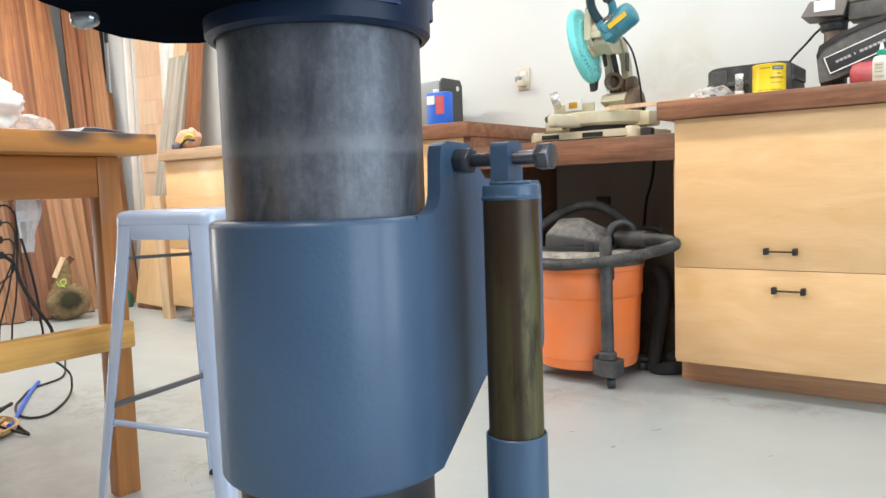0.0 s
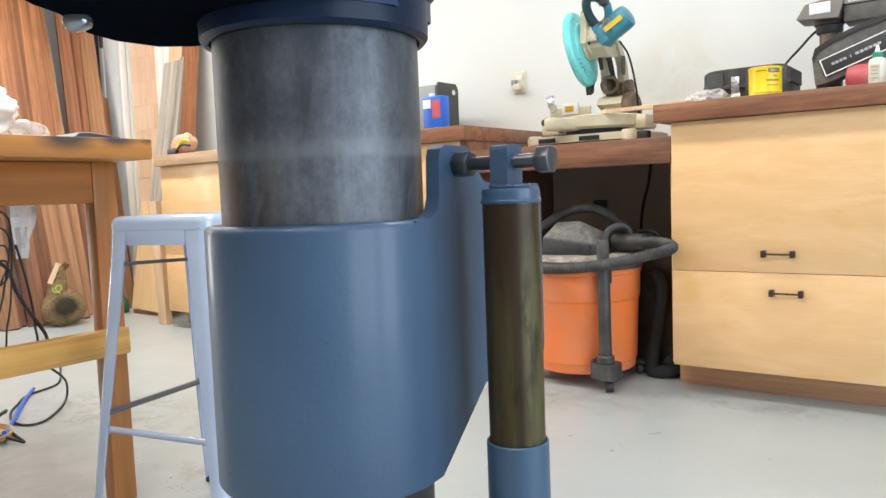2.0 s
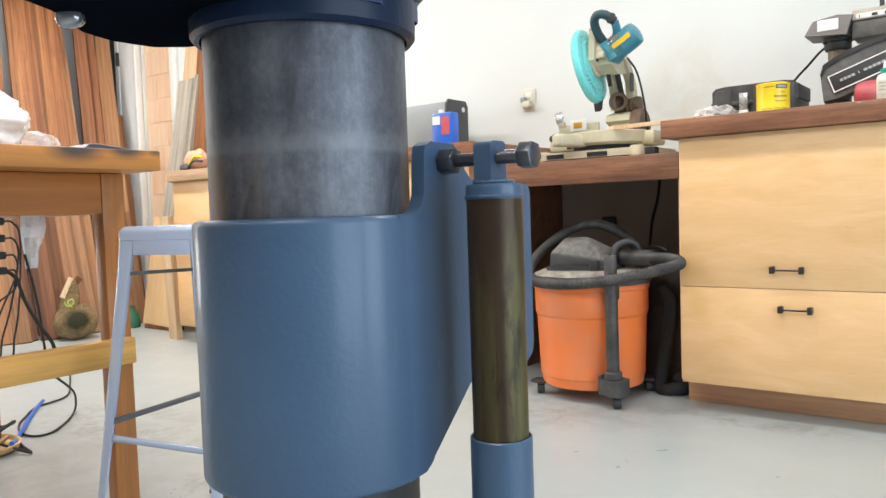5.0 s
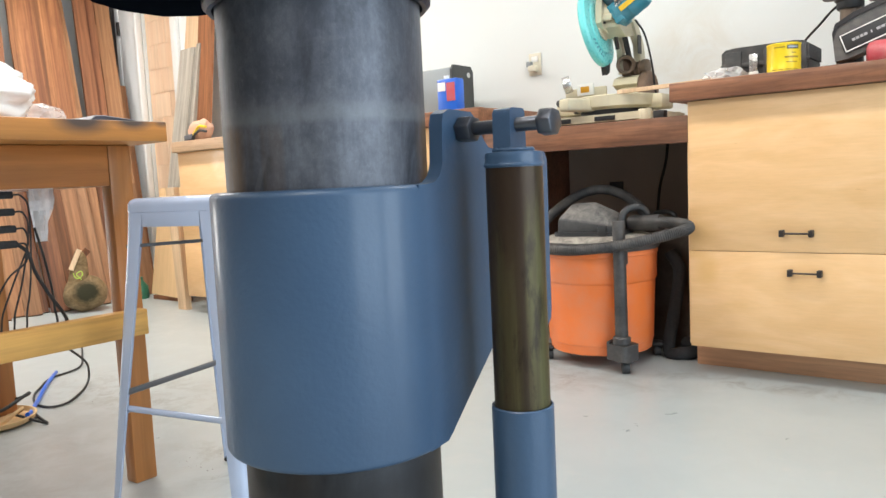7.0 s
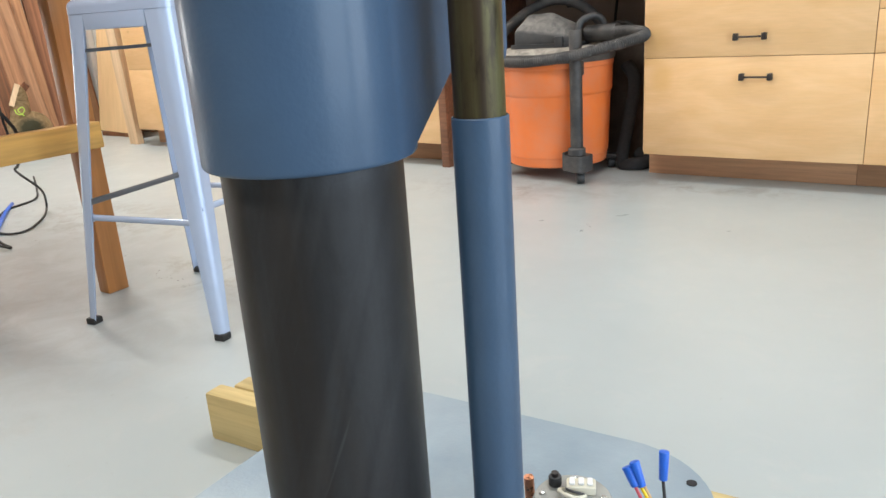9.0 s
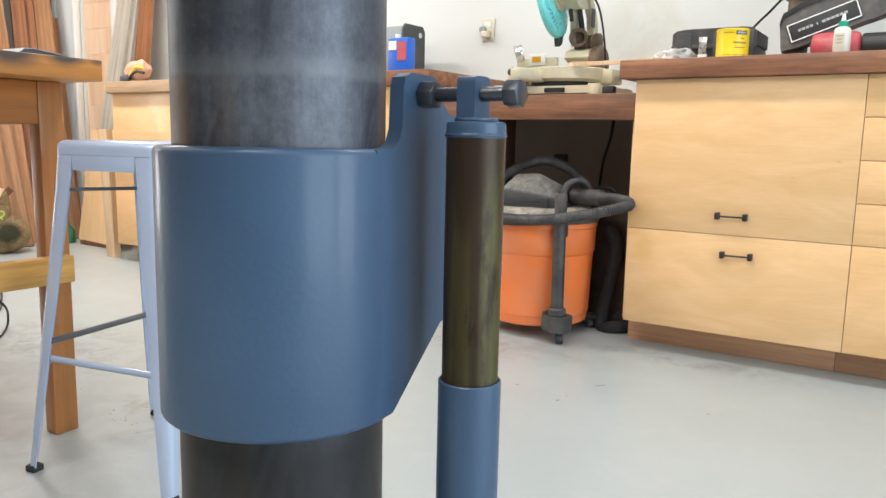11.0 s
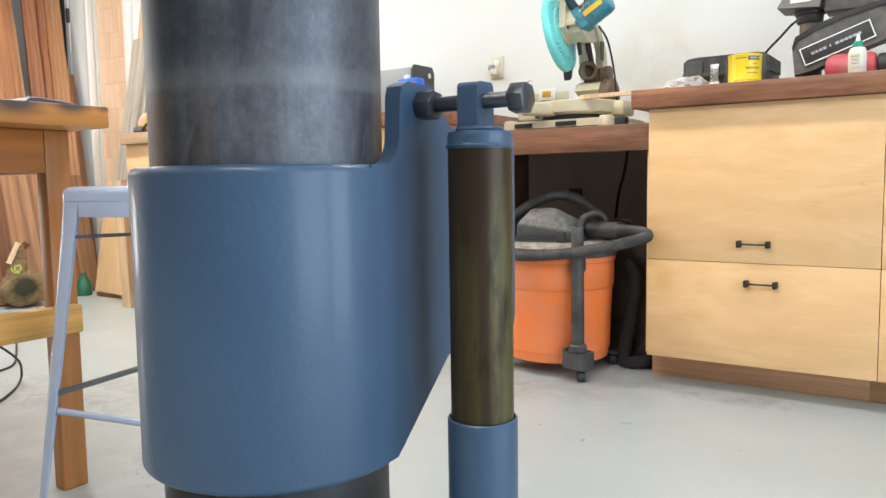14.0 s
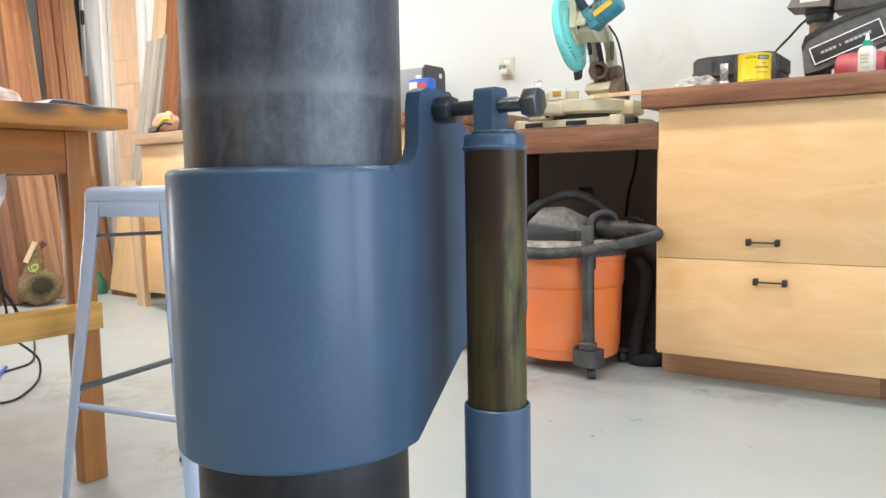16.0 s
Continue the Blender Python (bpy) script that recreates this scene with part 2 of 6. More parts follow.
def floor_paint():
    """Light grey floor enamel over concrete: dust, scuffs, faint brown dirt and painted bench shade."""
    m, nt, b = nodes_of("grey_floor_enamel")
    v = coords(nt)
    big, mid, fine = noise_tex(nt, v, 0.9, 5, 0.6), noise_tex(nt, v, 7, 6, 0.65, 0.5), noise_tex(nt, v, 60, 5, 0.7)
    c = ramp(nt, big, [(0.3, (0.338, 0.38, 0.388)), (0.7, (0.41, 0.45, 0.452))])
    c = mix(nt, ramp(nt, mid, [(0.55, grey(0)), (0.75, grey(0.35))]), c, (0.49, 0.485, 0.465))
    c = mix(nt, ramp(nt, noise_tex(nt, v, 2.3, 7, 0.75), [(0.6, grey(0)), (0.78, grey(0.4))]), c, (0.33, 0.29, 0.25))
    c = mix(nt, ramp(nt, fine, [(0.66, grey(0)), (0.72, grey(0.4))]), c, (0.28, 0.27, 0.26))
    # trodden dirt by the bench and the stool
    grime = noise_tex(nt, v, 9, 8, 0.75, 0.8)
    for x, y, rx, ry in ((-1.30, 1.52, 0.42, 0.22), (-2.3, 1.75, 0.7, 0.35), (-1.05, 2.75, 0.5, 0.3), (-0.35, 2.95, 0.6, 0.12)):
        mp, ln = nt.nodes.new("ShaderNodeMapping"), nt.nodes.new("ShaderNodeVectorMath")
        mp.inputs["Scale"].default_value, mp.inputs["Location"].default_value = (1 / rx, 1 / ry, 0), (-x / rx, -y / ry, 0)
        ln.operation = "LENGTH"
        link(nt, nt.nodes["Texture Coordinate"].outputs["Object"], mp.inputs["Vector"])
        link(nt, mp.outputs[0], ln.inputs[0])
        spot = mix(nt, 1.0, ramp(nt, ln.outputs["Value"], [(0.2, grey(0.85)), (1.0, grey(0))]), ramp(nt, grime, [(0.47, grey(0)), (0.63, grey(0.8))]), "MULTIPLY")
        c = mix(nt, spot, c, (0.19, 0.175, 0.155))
    # bench shade painted in with dull trodden dirt, round stool, bench and vacuum
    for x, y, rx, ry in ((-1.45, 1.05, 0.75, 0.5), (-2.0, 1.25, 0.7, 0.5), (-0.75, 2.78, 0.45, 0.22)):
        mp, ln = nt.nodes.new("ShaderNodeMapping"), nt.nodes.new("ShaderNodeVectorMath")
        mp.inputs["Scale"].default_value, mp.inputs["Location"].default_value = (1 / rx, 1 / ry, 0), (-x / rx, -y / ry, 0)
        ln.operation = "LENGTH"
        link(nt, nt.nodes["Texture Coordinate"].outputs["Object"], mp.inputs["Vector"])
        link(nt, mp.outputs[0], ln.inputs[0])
        shade_dirt = mix(nt, 1.0, ramp(nt, ln.outputs["Value"], [(0.15, grey(0.75)), (1.0, grey(0))]), ramp(nt, mid, [(0.35, grey(0.25)), (0.62, grey(0.9))]), "MULTIPLY")
        c = mix(nt, shade_dirt, c, (0.25, 0.243, 0.235))
    link(nt, c, b.inputs["Base Color"])
    r = mix(nt, 0.5, ramp(nt, mid, [(0.3, grey(0.2)), (0.7, grey(0.45))]), ramp(nt, big, [(0.3, grey(0.25)), (0.7, grey(0.5))]))
    link(nt, r, b.inputs["Roughness"])
    bump(nt, b, mid, 0.05, 0.002)
    return m


def film(name, tint, alpha, rough=0.25):
    """Thin clear or milky plastic film."""
    m, nt, b = nodes_of(name)
    b.inputs["Base Color"].default_value = (*tint, 1)
    b.inputs["Roughness"].default_value = rough
    n = noise_tex(nt, coords(nt), 30, 4)
    link(nt, ramp(nt, n, [(0.3, grey(alpha * 0.6)), (0.7, grey(min(1, alpha * 1.5)))]), b.inputs["Alpha"])
    bump(nt, b, n, 0.6, 0.004)
    return m


def plywood_face():
    """Rotary-cut birch face: faint flames of grain, soft mottling and a few small brown marks."""
    m, nt, b = nodes_of("birch_plywood")
    v = coords(nt, (1, 1, 1), True)
    warp = noise_tex(nt, coords(nt, (1.6, 1.6, 6.5), True), 1.3, 3, 0.5, 2.2)
    flame = nt.nodes.new("ShaderNodeTexWave")
    flame.wave_type, flame.bands_direction = "BANDS", "Z"
    flame.inputs["Scale"].default_value, flame.inputs["Distortion"].default_value = 2.2, 26.0
    flame.inputs["Detail"].default_value, flame.inputs["Detail Scale"].default_value = 3.0, 0.35
    link(nt, v, flame.inputs["Vector"])
    c = ramp(nt, warp, [(0.3, (0.745, 0.452, 0.21)), (0.7, (0.81, 0.52, 0.268))])
    c = mix(nt, ramp(nt, flame.outputs["Fac"], [(0.15, grey(0.13)), (0.6, grey(0))]), c, (0.62, 0.37, 0.15))
    fine = noise_tex(nt, coords(nt, (14, 14, 160), True), 1.0, 5, 0.6)
    c = mix(nt, 0.25, c, ramp(nt, fine, [(0.35, grey(0.8)), (0.6, grey(1))]), "MULTIPLY")
    mark = noise_tex(nt, coords(nt, (9, 9, 22), True), 1.6, 2, 0.4)
    c = mix(nt, ramp(nt, mark, [(0.74, grey(0)), (0.8, grey(0.35))]), c, (0.36, 0.16, 0.05))
    link(nt, c, b.inputs["Base Color"])
    link(nt, ramp(nt, fine, [(0.2, grey(0.5)), (0.8, grey(0.38))]), b.inputs["Roughness"])
    b.inputs["Coat Weight"].default_value = 0.12
    bump(nt, b, fine, 0.08, 0.0005)
    return m


def powder_coat():
    """Smooth silver-blue powder coat with faint dirt in broad patches."""
    m, nt, b = nodes_of("silver_blue_powder_coat")
    c = ramp(nt, noise_tex(nt, coords(nt), 4, 4), [(0.3, (0.38, 0.45, 0.60)), (0.7, (0.43, 0.505, 0.65))])
    link(nt, c, b.inputs["Base Color"])
    b.inputs["Roughness"].default_value = 0.26
    b.inputs["Metallic"].default_value = 0.15
    return m


def settled_dust(name, col, dust=(0.23, 0.215, 0.195), rough=0.6):
    """Dark plastic with pale dust lying thick on the faces that look up, and smeared thinly on the rest."""
    m, nt, b = nodes_of(name)
    v = coords(nt)
    geo, sep = nt.nodes.new("ShaderNodeNewGeometry"), nt.nodes.new("ShaderNodeSeparateXYZ")
    link(nt, geo.outputs["Normal"], sep.inputs[0])
    up = ramp(nt, sep.outputs[2], [(0.25, grey(0.12)), (0.8, grey(0.85))])
    cloud = ramp(nt, noise_tex(nt, v, 16, 7, 0.7, 0.6), [(0.35, grey(0.15)), (0.62, grey(1))])
    c = mix(nt, mix(nt, 1.0, up, cloud, "MULTIPLY"), col, dust)
    link(nt, c, b.inputs["Base Color"])
    b.inputs["Roughness"].default_value = rough
    bump(nt, b, noise_tex(nt, v, 90, 5), 0.2, 0.001)
    return m


def lamp_mat():
    m, nt, b = nodes_of("tube_diffuser")
    b.inputs["Emission Color"].default_value = (1, 0.97, 0.92, 1)
    b.inputs["Emission Strength"].default_value = 3.0
    return m


BLUE, STEEL, ROD, FLOOR = machine_paint("blue_grey_enamel", (0.031, 0.068, 0.126), (0.039, 0.081, 0.146), 0.52, 0.24), steel_column(), rod_steel(), floor_paint()
# base plate enamel, paled to carry the sheen of the bright wall
SHEEN_BLUE = machine_paint("sheen_blue_enamel", (0.2, 0.262, 0.315), (0.275, 0.34, 0.39), 0.3, 0.5)
# enamel darkened for the shade on the upper casting, its underside near black
SHADED_BLUE = machine_paint("shaded_blue_enamel", (0.005, 0.013, 0.034), (0.007, 0.018, 0.044), 0.42, 0.15, 0.002)
SHADED_BLUE.node_tree.nodes["Principled BSDF"].inputs["Specular IOR Level"].default_value = 0.2
SHADED_BLUE.node_tree.nodes["Principled BSDF"].inputs["Coat Weight"].default_value = 0.03
UNDERSIDE_SHADE = machine_paint("underside_shade_paint", (0.004, 0.005, 0.008), (0.005, 0.007, 0.011), 0.6, 0.0, 0.002)
BOLT = plain("black_oxide_steel", (0.1, 0.105, 0.12), 0.36, 0.8, 0.3, 60, 0.15)
def stained_wall():
    """White wall paint with a faint brown bloom behind the saw."""
    m = plain("white_wall_paint", (0.74, 0.77, 0.76), 0.7, 0, 0.03, 3, 0.15)
    nt = m.node_tree
    b = nt.nodes["Principled BSDF"]
    c = b.inputs["Base Color"].links[0].from_socket
    n = noise_tex(nt, coords(nt), 5, 6, 0.7, 0.8)
    for x, z, rx, rz in ((-0.85, 1.22, 0.34, 0.3), (-0.8, 1.36, 0.3, 0.35)):
        mp, ln = nt.nodes.new("ShaderNodeMapping"), nt.nodes.new("ShaderNodeVectorMath")
        mp.inputs["Scale"].default_value, mp.inputs["Location"].default_value = (1 / rx, 0, 1 / rz), (-x / rx, 0, -z / rz)
        ln.operation = "LENGTH"
        link(nt, nt.nodes["Texture Coordinate"].outputs["Object"], mp.inputs["Vector"])
        link(nt, mp.outputs[0], ln.inputs[0])
        spot = mix(nt, 1.0, ramp(nt, ln.outputs["Value"], [(0.1, grey(0.36)), (1.0, grey(0))]), ramp(nt, n, [(0.35, grey(0.2)), (0.65, grey(1))]), "MULTIPLY")
        c = mix(nt, spot, c, (0.58, 0.5, 0.37))
    link(nt, c, b.inputs["Base Color"])
    return m


WALL = stained_wall()
# for unseen walls, kept dark to cut bounce and darken reflections
WALL_DARK = plain("dark_unseen_wall", (0.2, 0.18, 0.16), 0.7, 0, 0.1, 3, 0.15)
WALL_WEST = plain("grey_wall_paint", (0.42, 0.44, 0.45), 0.7, 0, 0.05, 3, 0.15)
CEIL = plain("ceiling_paint", (0.8, 0.8, 0.79), 0.8, 0, 0.03, 2, 0.1)
MAPLE = plywood_face()
MAPLE_Z = wood("plywood_upright", (0.72, 0.48, 0.25), (0.8, 0.56, 0.31), "z", 0.5, 0.35, 0, 0.0, True, 0.6, 0, 0.3)
PLINTH = wood("brown_plinth_wood", (0.48, 0.25, 0.135), (0.64, 0.37, 0.21), "x", 0.5, 1.0, 0, 0.0, True, 1.0)
SAPELE = wood("red_brown_hardwood", (0.2, 0.08, 0.04), (0.38, 0.165, 0.085), "x", 0.42, 1.2, 0, 0.1, True, 1.3, 0.5, 0.9, 0.7, 0.5, 1.4)
FIR_Y = wood("oiled_fir", (0.36, 0.138, 0.031), (0.5, 0.222, 0.054), "y", 0.45, 0.6, 0.5, 0.1, True, 0.9)
APRON = wood("red_oiled_fir", (0.35, 0.118, 0.027), (0.5, 0.195, 0.046), "y", 0.45, 0.6, 0.5, 0.1, True, 0.9)
FIR_Z = wood("oiled_fir_upright", (0.32, 0.115, 0.028), (0.45, 0.19, 0.05), "z", 0.45, 0.6, 0.3, 0.1, True, 0.9)
CEDAR = wood("cedar_plank", (0.19, 0.058, 0.02), (0.52, 0.215, 0.078), "z", 0.65, 0.7, 0.5, 0.0, True, 1.3, 0.25, 0.95, 1.6, 0.38, 0.28, 0.22)
CEDAR_LIGHT = wood("cedar_sapwood", (0.33, 0.142, 0.06), (0.56, 0.29, 0.135), "z", 0.65, 0.6, 0.5, 0.0, True, 1.1, 0.15, 0.9, 1.0, 0.5, 0.3, 0.2)
PALE = wood("pale_softwood", (0.66, 0.43, 0.25), (0.8, 0.6, 0.39), "z", 0.6, 0.6, 0.4, 0.0, True, 1.0)
PINE_X = wood("yellow_pine", (0.5, 0.37, 0.15), (0.66, 0.52, 0.25), "x", 0.6, 0.9, 0.7, 0.0, True, 1.0)
GREYWOOD = wood("weathered_board", (0.36, 0.325, 0.27), (0.56, 0.515, 0.44), "z", 0.75, 0.9, 0.2, 0.0, True, 1.2, 0.3, 0.9, 0.5, 0.5, 0.6)
DARKWOOD = wood("dark_brown_board", (0.16, 0.052, 0.02), (0.36, 0.145, 0.06), "z", 0.6, 0.6, 0.2, 0.0, True, 1.0, 0, 0.9, 0.9, 0.5, 0.3, 0.22)
STRETCH = wood("yellow_fir", (0.5, 0.25, 0.06), (0.66, 0.37, 0.1), "y", 0.45, 0.6, 0.6, 0.1, True, 0.9)
STOOLM = powder_coat()
BRACE = plain("dark_grey_steel", (0.13, 0.135, 0.145), 0.45, 0.3)
BLACKP = plain("black_plastic", (0.03, 0.031, 0.033), 0.5, 0, 0.2, 25, 0.2)
DUSTYP = plain("dusty_black_plastic", (0.032, 0.031, 0.032), 0.55, 0, 0.25, 22, 0.25, 0, 0.14)
DUSTLID = settled_dust("cream_dust_on_plastic", (0.03, 0.03, 0.032), (0.46, 0.42, 0.36))
DUSTTOP = settled_dust("dust_covered_plastic", (0.028, 0.029, 0.031))
RUBBER = plain("black_rubber", (0.02, 0.02, 0.02), 0.7, 0, 0.2, 30, 0.2)
ORANGE = plain("orange_plastic", (0.8, 0.19, 0.042), 0.42, 0, 0.07, 9, 0.1, 0, 0.2)
TEAL = plain("teal_plastic", (0.03, 0.22, 0.30), 0.4, 0, 0.1, 20, 0.1, 0, 0.15)
AQUA = plain("aqua_translucent_guard", (0.16, 0.62, 0.62), 0.3, 0, 0.1, 20, 0.1)
CREAM = plain("cream_cast_metal", (0.58, 0.525, 0.37), 0.5, 0.1, 0.2, 20, 0.15, 0, 0.35)
IRON = plain("black_iron", (0.028, 0.022, 0.021), 0.5, 0.2, 0.2, 60, 0.2)
YELLOW = plain("yellow_can_label", (0.86, 0.62, 0.02), 0.35, 0, 0.05, 12, 0.05)
WHITEP = plain("white_plastic", (0.8, 0.8, 0.78), 0.4, 0, 0.05, 20, 0.05)
IVORY = plain("ivory_plastic", (0.68, 0.64, 0.52), 0.45, 0, 0.06, 20, 0.05)
REDP = plain("red_plastic", (0.52, 0.075, 0.095), 0.45, 0, 0.15, 20, 0.05, 0, 0.3)
GREENP = plain("green_plastic", (0.0, 0.32, 0.19), 0.4, 0, 0.1, 20, 0.05)
BLUEP = plain("blue_plastic", (0.02, 0.13, 0.62), 0.35, 0, 0.1, 40, 0.05)
GREYM = plain("grey_metal_paint", (0.30, 0.33, 0.34), 0.5, 0.2, 0.08, 10, 0.1)
SILVER = plain("bright_metal", (0.62, 0.62, 0.62), 0.28, 0.9, 0.1, 30, 0.1)
MOTORG = plain("grey_motor_enamel", (0.20, 0.23, 0.24), 0.45, 0.15, 0.15, 25, 0.15, 0, 0.3)
COPPER = plain("copper", (0.65, 0.28, 0.16), 0.3, 0.95, 0.15, 40, 0.1)
JAMB = plain("pale_grey_enamel", (0.84, 0.855, 0.86), 0.4, 0.05, 0.05, 8, 0.05)
PAPER = plain("peach_paper", (0.58, 0.34, 0.23), 0.7, 0, 0.12, 20, 0.1)
YCABLE = plain("tan_cord", (0.55, 0.36, 0.17), 0.6, 0, 0.1, 40, 0.1)
# dull black of the hose, and for painting the dark of holes and gaps
DULL_BLACK = plain("dull_black", (0.02, 0.02, 0.022), 0.9, 0, 0.2, 30, 0.1)
CLEAR, MILKY = film("clear_plastic", (0.92, 0.93, 0.93), 0.35), film("milky_film", (0.93, 0.93, 0.92), 1.1, 0.35)
DIFF = lamp_mat()
# peach of the wall outside, with the sunlight put into its colour
SUNLIT = wood("sunlit_panel_colour", (0.9, 0.6, 0.39), (0.93, 0.7, 0.5), "z", 0.5, 0.5, 0, 0.0, True, 0.9, 0, 0.3, 0.2)


def mossy_bark():
    """Tan bark, fissured, with a dark green-black mossy heart on the side towards the room."""
    m, nt, b = nodes_of("mossy_bark")
    v = coords(nt)
    c = ramp(nt, noise_tex(nt, coords(nt, (14, 14, 30)), 1.0, 7, 0.7, 0.8), [(0.3, (0.12, 0.075, 0.032)), (0.7, (0.34, 0.24, 0.125))])
    mp, ln = nt.nodes.new("ShaderNodeMapping"), nt.nodes.new("ShaderNodeVectorMath")
    mp.inputs["Scale"].default_value, mp.inputs["Location"].default_value = (9, 9, 10.5), (-0.8, 0.55, -1.5)
    ln.operation = "LENGTH"
    link(nt, nt.nodes["Texture Coordinate"].outputs["Object"], mp.inputs["Vector"])
    link(nt, mp.outputs[0], ln.inputs[0])
    heart = mix(nt, 0.5, ramp(nt, ln.outputs["Value"], [(0.35, grey(1)), (0.95, grey(0))]), noise_tex(nt, v, 22, 5, 0.7, 0.5))
    c = mix(nt, ramp(nt, heart, [(0.25, grey(0)), (0.62, grey(0.95))]), c, (0.022, 0.024, 0.009))
    link(nt, c, b.inputs["Base Color"])
    b.inputs["Roughness"].default_value = 0.9
    bump(nt, b, noise_tex(nt, v, 40, 6, 0.7), 0.7, 0.006)
    return m


BARK = mossy_bark()
LENS = plain("clear_lens", (0.3, 0.31, 0.33), 0.1, 0.7, 0.05, 20, 0.0)
# casting sides: the blue enamel with shade put into its colour
SHADED_NAVY = machine_paint("shaded_navy_enamel", (0.012, 0.028, 0.085), (0.018, 0.038, 0.11), 0.4, 0.5)


# ---------------------------------------------------------------- building blocks
WORLD = {}


def thing(name, x, y, z, rz=0.0, **tags):
    ob = new(name)
    ob.empty_display_size = 0.05
    ob.matrix_basis = pose(x, y, z, 0, 0, rz)
    WORLD[ob.name] = ob.matrix_basis.copy()
    return tagged(ob, **tags)


def part(name, bm, material, parent=None, label="", smooth=0.6, kind="", category=""):
    """Links a bmesh, made in world places, as one mesh object under parent."""
    me = bpy.data.meshes.new(name)
    if parent is not None:
        bm.transform(WORLD[parent.name].inverted())
    bmesh.ops.recalc_face_normals(bm, faces=bm.faces[:])
    if smooth:
        for f in bm.faces:
            f.smooth = True
        for e in bm.edges:
            if len(e.link_faces) == 2 and e.calc_face_angle(0) > smooth:
                e.smooth = False
    bm.to_mesh(me)
    bm.free()
    me.materials.append(material)
    ob = new(name, me)
    if parent is not None:
        ob.parent = parent
        WORLD[ob.name] = WORLD[parent.name].copy()
    else:
        WORLD[ob.name] = Matrix.Identity(4)
    return tagged(ob, label=label, kind=kind, category=category)


def bevel(bm, w, seg=2, angle=0.5):
    es = [e for e in bm.edges if len(e.link_faces) == 2 and e.calc_face_angle(0) > angle]
    if w > 0 and es:
        bmesh.ops.bevel(bm, geom=es, offset=w, segments=seg, affect="EDGES", profile=0.5)
    return bm


def box(x0, x1, y0, y1, z0, z1, bev=0.003, seg=2, m=None):
    bm = bmesh.new()
    bmesh.ops.create_cube(bm, size=1.0)
    bm.transform(Matrix.Translation(((x0 + x1) / 2, (y0 + y1) / 2, (z0 + z1) / 2)) @ Matrix.Diagonal((x1 - x0, y1 - y0, z1 - z0, 1)))
    bevel(bm, bev, seg)
    if m is not None:
        bm.transform(m)
    return bm


def cyl(p, q, r, r2=None, n=40, bev=0.0, seg=2):
    p, q = Vector(p), Vector(q)
    bm = bmesh.new()
    bmesh.ops.create_cone(bm, cap_ends=True, segments=n, radius1=r, radius2=r if r2 is None else r2, depth=(q - p).length)
    bevel(bm, bev, seg, 0.9)
    bm.transform(Matrix.Translation((p + q) / 2) @ (q - p).to_track_quat("Z", "Y").to_matrix().to_4x4())
    return bm


def lathe(profile, x, y, n=56, m=None):
    """Turned body about an upright axis: profile of (radius, height)."""
    bm = bmesh.new()
    rings = []
    for r, z in profile:
        if r < 1e-5:
            rings.append([bm.verts.new((0, 0, z))])
        else:
            rings.append([bm.verts.new((r * math.cos(2 * math.pi * k / n), r * math.sin(2 * math.pi * k / n), z)) for k in range(n)])
    for a, b in zip(rings, rings[1:]):
        for k in range(n):
            j = (k + 1) % n
            vs = [a[0]] if len(a) == 1 else [a[k], a[j]]
            vs += [b[0]] if len(b) == 1 else [b[j], b[k]]
            if len(vs) > 2:
                bm.faces.new(vs)
    bm.transform(Matrix.Translation((x, y, 0)) if m is None else m)
    return bm


def extrude(outline, z0, z1, bev=0.0, seg=2, m=None):
    """Plan outline (counter-clockwise) raised from z0 to z1."""
    bm = bmesh.new()
    lo = [bm.verts.new((x, y, z0)) for x, y in outline]
    hi = [bm.verts.new((x, y, z1)) for x, y in outline]
    bm.faces.new(lo[::-1]), bm.faces.new(hi)
    for k in range(len(lo)):
        j = (k + 1) % len(lo)
        bm.faces.new((lo[k], lo[j], hi[j], hi[k]))
    bevel(bm, bev, seg, 0.7)
    if m is not None:
        bm.transform(m)
    return bm


def curve_points(pts, steps=8):
    """Points of a smooth line through pts."""
    P = [Vector(p) for p in pts]
    P = [2 * P[0] - P[1], *P, 2 * P[-1] - P[-2]]
    out = []
    for a, b, c, d in zip(P, P[1:], P[2:], P[3:]):
        for k in range(steps):
            t = k / steps
            out.append(0.5 * (2 * b + (c - a) * t + (2 * a - 5 * b + 4 * c - d) * t * t + (3 * b - a - 3 * c + d) * t ** 3))
    return out + [P[-2]]


def tube(pts, r, n=10, steps=8, ribs=0.0, smooth_line=True):
    """A round cord or hose along a line; ribs: depth of the corrugation."""
    line = curve_points(pts, steps) if smooth_line else [Vector(p) for p in pts]
    bm, rings, up = bmesh.new(), [], Vector((0.13, 0.21, 0.97))
    for k, p in enumerate(line):
        d = (line[min(k + 1, len(line) - 1)] - line[max(k - 1, 0)]).normalized()
        u = (up - d * up.dot(d)).normalized()
        w = d.cross(u)
        up = u
        rr = r - (ribs if k % 2 else 0)
        rings.append([bm.verts.new(p + rr * (u * math.cos(2 * math.pi * j / n) + w * math.sin(2 * math.pi * j / n))) for j in range(n)])
    for a, b in zip(rings, rings[1:]):
        for j in range(n):
            i = (j + 1) % n
            bm.faces.new((a[j], a[i], b[i], b[j]))
    bm.faces.new(rings[0][::-1]), bm.faces.new(rings[-1])
    return bm


